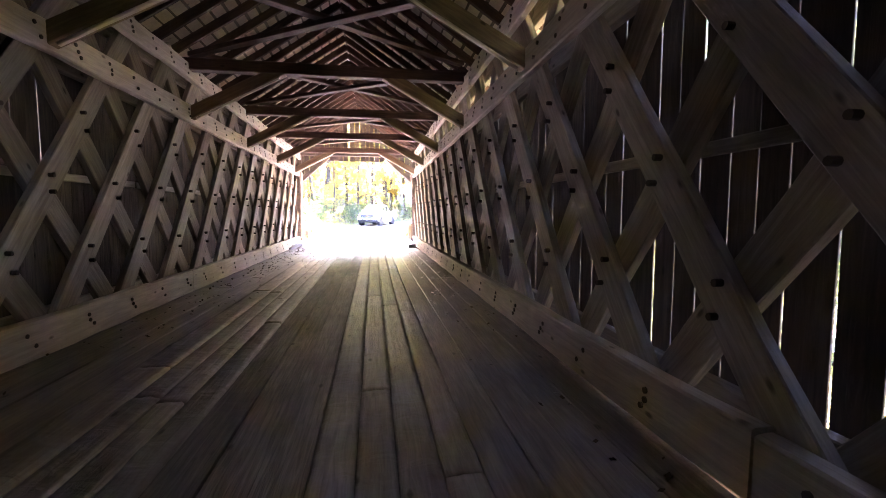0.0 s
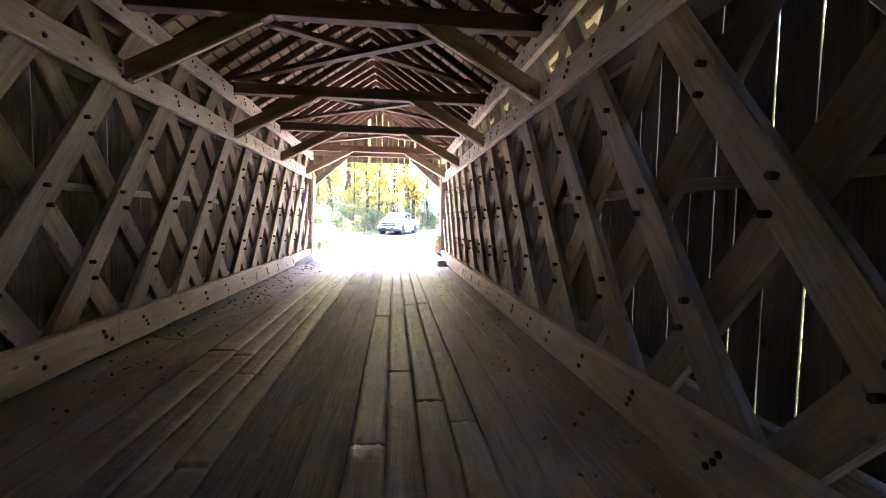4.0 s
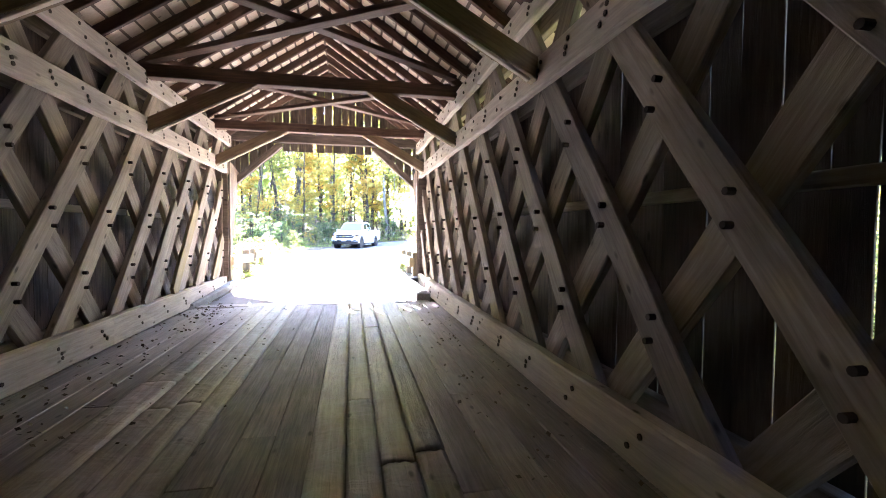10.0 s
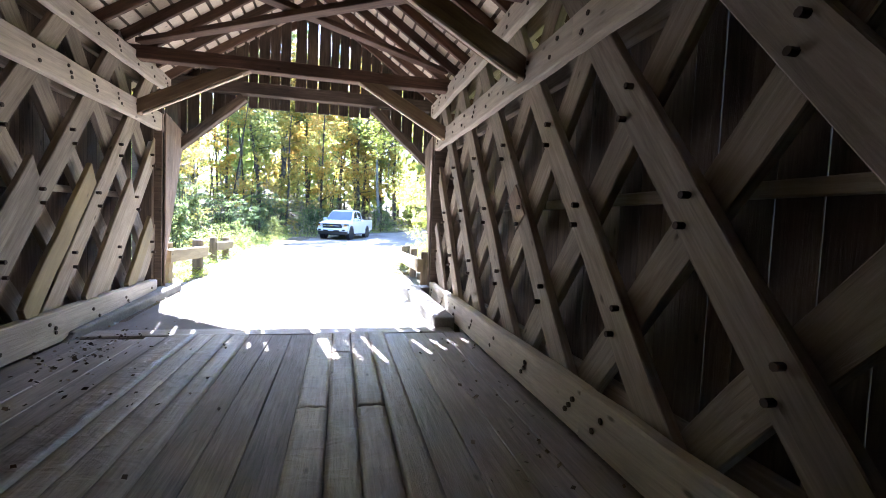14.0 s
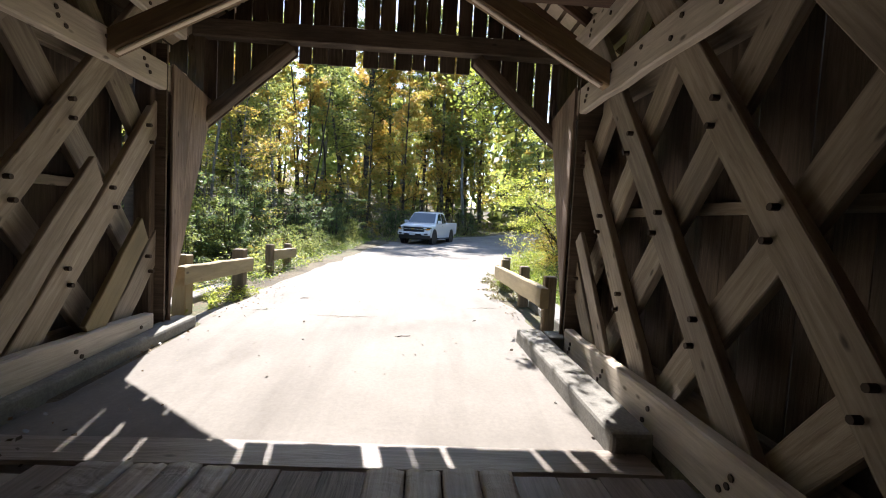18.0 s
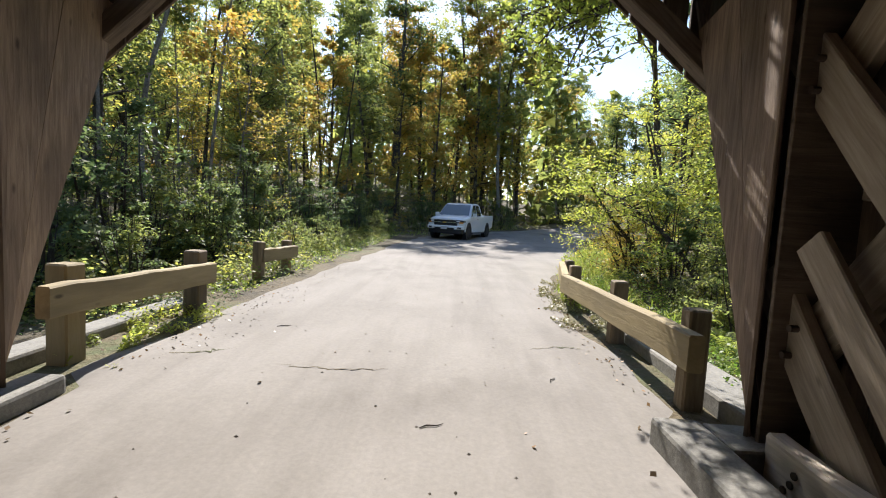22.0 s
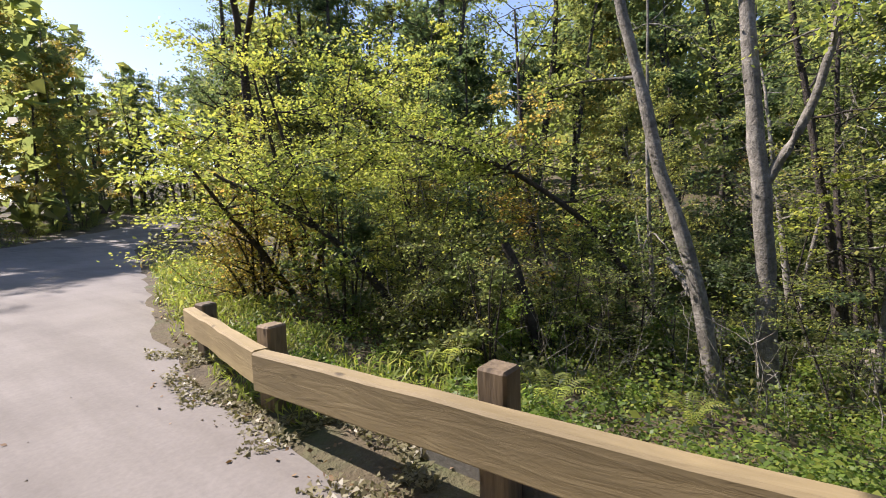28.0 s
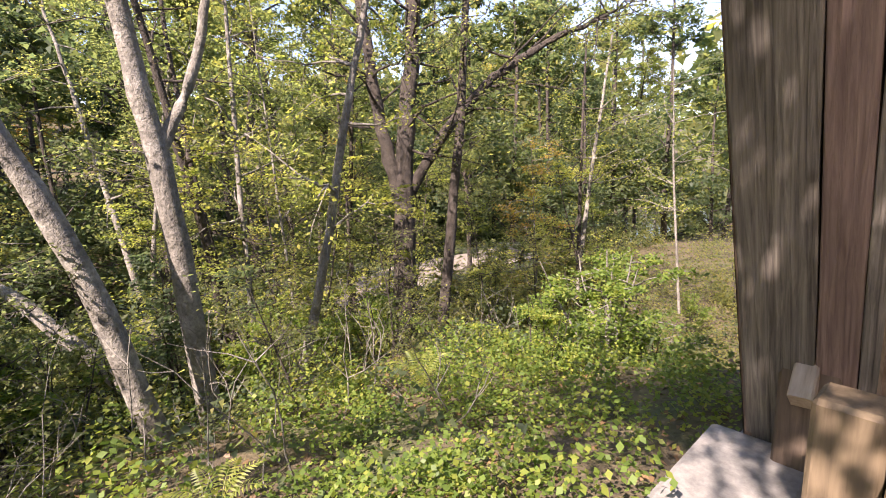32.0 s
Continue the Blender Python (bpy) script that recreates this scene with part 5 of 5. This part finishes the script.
SAPLINGS = [((7.4, 0.25, -1.7), (7.28, -0.26, -0.1), (7.28, -0.8, 2.0), (7.24, -1.24, 3.6), (7.2, -1.9, 6.0)), ((9.19, -0.11, -1.7), (9.66, -0.29, 1.6), (10.05, -0.5, 4.2), (10.3, -0.6, 6.5)),
            ((8.76, 0.15, -1.6), (9.51, 0.37, 1.4), (10.0, 0.39, 3.6), (10.3, 0.4, 6.0)), ((10.85, -1.5, -1.8), (11.3, -1.5, 1.6), (11.7, -1.5, 5.0)), ((10.84, -2.86, -2.0), (11.28, -3.05, 1.6), (11.86, -3.34, 5.3)),
            ((8.68, -8.3, -2.2), (8.71, -9.0, 1.4), (8.69, -9.94, 5.0)), ((8.66, -8.36, -2.2), (8.9, -8.8, 1.4), (9.14, -9.4, 5.0)), ((13.0, 0.8, -0.8), (13.96, 1.22, 2.9), (14.7, 1.5, 5.1)),
            ((9.07, 0.2, -1.5), (9.1, 0.45, 1.0), (9.09, 0.7, 2.6), (9.04, 1.0, 4.5), (9.0, 1.3, 7.0)), ((5.7, -7.34, -1.5), (6.0, -7.47, 1.4), (6.1, -7.5, 3.4)), ((12.6, -0.6, -1.5), (12.9, -0.3, 2.4), (12.84, 0.24, 5.6)),
            ((10.2, 3.0, -1.4), (10.4, 3.2, 2.0), (10.7, 3.3, 6.0)), ((8.4, 4.4, -0.9), (8.3, 4.9, 2.2), (8.6, 5.2, 5.4))]
for i, line in enumerate(SAPLINGS):
    thick = (0.07, 0.05, 0.055, 0.035, 0.045, 0.07, 0.06, 0.07, 0.075, 0.03, 0.05, 0.06, 0.06)[i]
    ob = guided("sapling", 50 + i, [(line, thick, thick * 0.35)], 24, 2000, 0.06, LEAF if i % 3 else LEAF_BRIGHT, BARK if i % 2 or i == 0 else BARKDARK, "slender woodland sapling on the river bank", 1.1, 0.6)
    ob["group"] = "river bank saplings"
guided("fallen_limb", 70, [(((5.39, 5.35, 0.0), (5.05, 5.89, 0.86), (4.71, 6.43, 1.45), (4.3, 7.03, 1.88), (3.89, 7.63, 2.22)), 0.07, 0.025)], 26, 3200, 0.065, LEAF_BRIGHT, BARKDARK, "dark arching stem leaning to the road", 0.9, 0.8)
guided("fallen_limb", 71, [(((8.17, 2.43, -0.3), (7.58, 3.38, 1.32), (6.97, 4.32, 2.14), (6.53, 4.96, 2.51), (6.0, 5.7, 2.8)), 0.055, 0.025)], 30, 4200, 0.065, LEAF_BRIGHT, BARKDARK, "leaning dead trunk in the thicket", 0.8, 0.8)
guided("stump", 72, [(((6.42, 3.72, -0.6), (6.3, 4.0, 0.57), (6.22, 4.18, 1.14)), 0.10, 0.06)], 0, 0, 0.1, LEAF, BARKDARK, "broken dark stump on the bank", category="stump")
guided("fallen_limb", 73, [(((9.3, 1.5, -1.2), (10.07, 2.2, -0.27), (10.9, 2.9, 0.5)), 0.11, 0.07)], 4, 0, 0.1, LEAF, BARK, "fallen grey log in the undergrowth", 0.6, -3)

# ---- low plants and litter ----
r = np.random.default_rng(9)


def cover(name, n, xs, ys, keep, top, size, material, label, narrow=0.6, flat=0.4, tri=True):
    x, y = r.uniform(*xs, n * 2), r.uniform(*ys, n * 2)
    pts = []
    for a, b in zip(x, y):
        if keep(a, b):
            patch = 0.5 + noise.noise(Vector((a * 0.8, b * 0.8, 4)))
            pts.append((a, b, ground_z(a, b) + max(0.02, top * patch) * r.uniform(0.05, 1.0) ** 1.3))
            if len(pts) >= n:
                break
    v, f = leaf_quads(np.array(pts), size, r, flat, narrow, tri)
    return tagged(new(name, mesh_of(name, v, f, material)), label=label, category="plants", kind="stuff")


def off_right(a, b):
    return a > edge(RIGHT_EDGE, b) + (0.75 if b < 3.5 else 0.12 + 0.3 * noise.noise(Vector((a, b, 0)))) and not (a < 2.9 and b < 0.3)


def off_left(a, b):
    return a < edge(LEFT_EDGE, b) - 0.36 - 0.3 * noise.noise(Vector((a, b, 0)))


def mounds(name, n, xs, ys, keep, tall, wide, per, size, material, label):
    """Low plants whose leaves lie in tiers over rounded clumps, dark underneath."""
    cs = []
    while len(cs) < n:
        a, b = r.uniform(*xs), r.uniform(*ys)
        if not keep(a, b):
            continue
        h, w = tall * r.uniform(0.35, 1.0), wide * r.uniform(0.6, 1.2)
        q, az = np.sqrt(r.uniform(0, 1, per)), r.uniform(0, 2 * math.pi, per)
        z = h * (1 - 0.75 * q ** 2) * np.ceil(r.uniform(0.3, 1, per) * 4) / 4 + r.normal(0, 0.02, per)
        cs.append(np.stack([a + w * q * np.cos(az), b + w * q * np.sin(az), ground_z(a, b) + np.maximum(z, 0.03)], 1))
    v, f = leaf_quads(np.concatenate(cs), size, r, 0.3, 0.75)
    return tagged(new(name, mesh_of(name, v, f, material)), label=label, category="plants", kind="stuff")


mounds("bank_plants", 85, (2.9, 6.2), (-2.0, 6.2), off_right, 0.42, 0.28, 200, 0.036, LEAF_BANK, "clumps of green leafy plants on the bank")
mounds("bank_bushes", 46, (4.6, 9.5), (-7.0, 4.5), off_right, 0.75, 0.42, 230, 0.045, LEAF_BANK, "leafy green bushes lower on the bank")
mounds("abutment_plants", 60, (3.0, 6.2), (-4.6, 1.2), off_right, 0.6, 0.30, 230, 0.036, LEAF_BANK, "leafy plants beside the abutment")
mounds("river_bushes", 105, (5.6, 13.0), (-21.0, -4.5), off_right, 1.5, 0.7, 190, 0.07, LEAF, "tall green bushes along the river bank")
mounds("waterside_plants", 60, (3.6, 7.4), (-12.0, -4.6), off_right, 0.9, 0.45, 170, 0.05, LEAF, "leafy growth on the slope beside the bridge")
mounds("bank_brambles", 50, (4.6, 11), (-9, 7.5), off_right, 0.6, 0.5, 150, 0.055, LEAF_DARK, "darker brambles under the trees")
cover("bank_undergrowth", 6000, (2.9, 7.2), (-4, 6.5), off_right, 0.22, 0.034, LEAF_BANK, "small leafy growth covering the bank", tri=False)


def tangle(name, n, xs, ys, keep, tall, label):
    """Bare stems standing and leaning in the undergrowth, each with two side twigs."""
    bits = []
    while len(bits) < 3 * n:
        a, b = r.uniform(*xs), r.uniform(*ys)
        if not keep(a, b):
            continue
        h, rad = tall * r.uniform(0.35, 1.1), r.uniform(0.003, 0.009)
        lean = np.array([r.normal(0, 0.3), r.normal(0, 0.3), 1.0])
        stem = curve_pts(np.array([a, b, ground_z(a, b) - 0.05]), lean / np.linalg.norm(lean), h, 0.16, r, 6)
        bits.append(tube(stem, np.linspace(rad, rad * 0.35, 6), 5))
        for _ in range(2):
            d = np.array([r.normal(0, 0.7), r.normal(0, 0.7), 0.6])
            bits.append(tube(curve_pts(stem[r.integers(2, 5)], d / np.linalg.norm(d), h * r.uniform(0.25, 0.5), 0.2, r, 4), np.linspace(rad * 0.55, rad * 0.2, 4), 4))
    v, f = joined(bits)
    return tagged(new(name, mesh_of(name, v, f, BARK, True)), label=label, category="stems", kind="stuff")


tangle("bank_stems", 300, (4.6, 10.5), (-8.0, 6.0), off_right, 1.3, "bare grey stems and twigs standing in the undergrowth")
cover("bank_thicket", 26000, (5.5, 13.5), (-13, 13), off_right, 0.8, 0.062, LEAF, "tangled green growth lower on the bank")
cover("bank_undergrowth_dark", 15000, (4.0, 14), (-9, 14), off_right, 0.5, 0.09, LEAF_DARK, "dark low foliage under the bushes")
cover("wood_edge_weeds", 38000, (-11, -5.0), (1.5, 27), off_left, 0.9, 0.09, LEAF, "leafy green growth under the forest edge")
mounds("roadside_weeds", 190, (-6.2, -2.7), (1.2, 22), off_left, 0.75, 0.36, 150, 0.06, LEAF, "clumps of green weeds along the wood edge")
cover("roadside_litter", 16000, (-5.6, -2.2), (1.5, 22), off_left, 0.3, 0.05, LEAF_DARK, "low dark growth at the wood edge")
cover("roadside_weeds_bright", 9000, (-4.6, -2.2), (3.2, 24), lambda a, b: off_left(a, b) and a > edge(LEFT_EDGE, b) - 1.7, 0.3, 0.05, GRASSM, "bright grass and clover at the road edge")
cover("verge_grass", 24000, (2.3, 8), (2.6, 16), lambda a, b: off_right(a, b) and a < edge(RIGHT_EDGE, b) + 1.6, 0.55, 0.13, GRASSM, "sunlit long grass on the verge", 0.14, 0.9)
cover("leaf_litter", 9000, (2.5, 12), (-8, 10), off_right, 0.03, 0.06, LEAF_DRY, "brown fallen leaves on the bank", 0.7, 0.15)


def strewn(name, n, spots, size, material, label, flat=0.12):
    pts = []
    for _ in range(n):
        x, y, sx, sy = spots[r.integers(len(spots))]
        a, b = r.normal(x, sx), r.normal(y, sy)
        pts.append((a, b, (road_top(a, b) + 0.004 if b > -2.6 else 0.026) + r.uniform(0, 0.008)))
    v, f = leaf_quads(np.array(pts), size, r, flat, 0.7)
    return tagged(new(name, mesh_of(name, v, f, material)), label=label, category="litter", kind="stuff")


strewn("road_litter", 260, [(2.15, 2.6, 0.16, 0.9), (2.3, 4.6, 0.2, 0.7), (2.05, 1.2, 0.12, 0.5), (-2.3, 1.5, 0.2, 0.6), (-2.2, 3.6, 0.3, 0.9), (-2.1, -1.2, 0.15, 0.7)], 0.034, LEAF_DRY, "dry leaves gathered at the road edges")
strewn("road_leaves", 16, [(0, 2, 1.2, 2.5), (-0.6, 0.5, 1.0, 0.8)], 0.04, LEAF_DRY, "scattered dry leaves and bark on the road")
strewn("deck_litter", 750, [(-1.9, -5, 0.35, 1.6), (-1.95, -3.7, 0.2, 0.5), (-1.9, -8.5, 0.3, 2.2), (2.0, -7, 0.25, 3), (1.9, -13, 0.25, 4), (-1.95, -14, 0.3, 3.5), (-1.2, -6.5, 0.5, 2.0)], 0.046, DECK_CRUMB, "dead leaves and grit on the planks")

cover("far_bank_growth", 40000, (11.5, 34), (-32, 20), lambda a, b: not (13.5 < a < 18 and -14 < b < 0) and not (12.5 < a < 19 and b < 20 and r.random() < 0.7), 1.8, 0.22, LEAF, "green growth on the far river bank")

cover("rail_weeds", 2000, (-2.95, -2.12), (0.5, 2.7), lambda a, b: noise.noise(Vector((a * 3, b * 2.2, 9))) > 0.08, 0.16, 0.045, LEAF_BRIGHT, "small bright weeds under the guard rail")
cover("rail_weeds_east", 4200, (1.85, 2.75), (2.2, 6.6), lambda a, b: noise.noise(Vector((a * 2.5, b * 2.0, 3))) > 0.02 and a > edge(RIGHT_EDGE, b) - 0.28, 0.15, 0.042, DEAD, "withered weeds and dead leaves along the rail foot")
cover("plumed_weeds", 3600, (-4, 8), (21, 32), lambda a, b: -2.4 < a - edge(LEFT_EDGE, b) < -0.5, 1.5, 0.3, DEAD, "tawny plumed weeds by the bend", 0.16, 1.1)
cover("bend_grass", 6000, (-4, 8), (20, 33), lambda a, b: -1.6 < a - edge(LEFT_EDGE, b) < -0.2, 0.6, 0.13, GRASSM, "sunlit yellow-green growth along the bend", 0.3, 0.8)
cover("broad_leaves", 160, (4.1, 6.4), (1.8, 5.0), off_right, 0.5, 0.09, LEAF_BANK, "broad-leaved plants on the bank", 0.75, 0.3, False)


def fern_frond():
    """One arching frond: a thin stalk with paired leaflets that shorten to the tip."""
    vs, fs = [], []
    n = 17
    for i in range(n):
        f = i / (n - 1)
        x, z = 0.62 * f, 0.36 * math.sin(f * 2.3) * (1 - 0.25 * f)
        w = 0.13 * math.sin(math.pi * min(1.0, f * 0.85 + 0.12)) + 0.012
        for s in (-1, 1):
            k = len(vs)
            vs += [(x, 0, z), (x + 0.03, s * w * 0.5, z + 0.01), (x + 0.045, s * w, z - 0.02), (x + 0.004, s * w * 0.5, z)]
            fs.append((k, k + 1, k + 2, k + 3) if s > 0 else (k + 3, k + 2, k + 1, k))
        if i:
            k = len(vs)
            px, pz = 0.62 * (i - 1) / (n - 1), 0.36 * math.sin((i - 1) / (n - 1) * 2.3) * (1 - 0.25 * (i - 1) / (n - 1))
            vs += [(px, -0.004, pz), (px, 0.004, pz), (x, 0.004, z), (x, -0.004, z)]
            fs.append((k, k + 1, k + 2, k + 3))
    return mesh_of("frond", vs, fs, LEAF_BRIGHT)


FROND = fern_frond()
for i, (x, y, s) in enumerate(((3.9, 2.5, 0.6), (4.3, 3.9, 0.7), (5.4, -0.4, 0.6), (4.6, 1.6, 0.5))):
    fern = empty("fern", Matrix.Translation((x, y, ground_z(x, y) + 0.12)) @ Matrix.Diagonal((s, s, s, 1)), label="bright green fern with arching fronds on the bank", category="fern", group="ferns on the bank")
    for k in range(8):
        piece("frond", FROND, Matrix.Rotation(radians(45 * k + 17 * i), 4, "Z") @ Matrix.Rotation(radians(-12 - 5 * (k % 3)), 4, "Y"), fern)

cover("hill_growth", 14000, (22, 62), (34, 90), lambda a, b: b > 62 or a > edge(RIGHT_EDGE, b) + 1.0, 2.4, 0.6, LEAF, "green growth on the rising ground beyond the bend")


def road_crack(pts, width, seed):
    q = np.random.default_rng(seed)
    pts = np.array(pts, dtype=float)
    s = np.linspace(0, len(pts) - 1, 26)
    line = np.stack([np.interp(s, np.arange(len(pts)), pts[:, k]) for k in range(2)], 1) + q.normal(0, 0.022, (26, 2))
    vs, fs = [], []
    for i, (x, y) in enumerate(line):
        w = width * q.uniform(0.2, 1.0) * math.sin(math.pi * (i + 0.5) / 26)
        vs += [(x, y - w / 2, road_top(x, y) + 0.004), (x, y + w / 2, road_top(x, y) + 0.004)]
        if i:
            fs.append((2 * i - 2, 2 * i, 2 * i + 1, 2 * i - 1))
    ob = new("crack", mesh_of("crack", vs, fs, GROUNDM))
    ob.parent = road


for seed, pts in enumerate((((-0.95, 0.75), (-0.5, 0.72), (0.0, 0.78)), ((-2.0, 0.85), (-1.7, 0.95), (-1.45, 1.1)), ((1.3, 1.6), (1.65, 1.75), (1.95, 1.7)))):
    road_crack(pts, 0.028, seed)
cs = []
for _ in range(130):
    x, y = r.normal(0.1, 0.9), r.uniform(-1.5, 8)
    cs.append((x, y, road_top(x, y)))
for _ in range(500):
    y = r.uniform(0.6, 12)
    x = edge(LEFT_EDGE, y) + abs(r.normal(0, 0.35))
    cs.append((x, y, road_top(x, y)))
vs, fs = [], []
for c in cs:
    s = r.uniform(0.004, 0.013)
    o = np.array(c)
    pts = o + s * np.array([(1, 0, 0), (0, 1, 0), (-1, 0, 0), (0, -1, 0), (0.1, 0, 0.9)]) * r.uniform(0.6, 1.3, (5, 3))
    n = len(vs)
    vs += [tuple(p) for p in pts]
    fs += [(n, n + 1, n + 4), (n + 1, n + 2, n + 4), (n + 2, n + 3, n + 4), (n + 3, n, n + 4)]
tagged(new("pebbles", mesh_of("pebbles", vs, fs, GRAVEL)), label="small loose stones on the dirt road", category="stones", kind="stuff")
for i, (x, y, a, L) in enumerate(((0.42, -0.1, 25, 0.17), (1.4, 0.8, 60, 0.12), (-1.3, 1.9, 30, 0.15))):
    k = np.array([(-L / 2, 0, 0), (-L / 6, 0.012, 0.004), (L / 6, -0.01, 0.002), (L / 2, 0.008, 0)])
    v, f = tube(k, [0.004, 0.005, 0.004, 0.002], 6)
    twig = new("twig", mesh_of("twig", v, f, BARKDARK, True))
    twig.matrix_basis = pose(x, y, road_top(x, y) + 0.006, 0, 0, a)
    tagged(twig, label="dry brown twig lying on the dirt road", category="twig", group="twigs on the road")

# far woods
cs = []
for _ in range(800):
    a = r.uniform(0, 2 * math.pi)
    d = r.uniform(38, 95)
    x, y = d * math.sin(a), d * math.cos(a)
    if 0 < y < 62 and edge(LEFT_EDGE, y) - 3 < x < edge(RIGHT_EDGE, y) + 3:
        continue
    h, w = r.uniform(12, 19), r.uniform(1.8, 3.0)
    k = 120
    t = r.uniform(0.02, 1, k)
    wid = w * np.sqrt(np.clip(1.05 - t, 0, 1)) * r.uniform(0.5, 1.0, k)
    an = r.uniform(0, 2 * math.pi, k)
    cs.append(np.stack([x + wid * np.cos(an), y + wid * np.sin(an), ground_z(x, y) + h * t], 1))
v, f = leaf_quads(np.concatenate(cs), 1.1, r, 0.8, 0.8, True)
tagged(new("far_woods", mesh_of("far_woods", v, f, LEAF)), label="distant wooded hillside in early autumn", category="woods", kind="stuff")
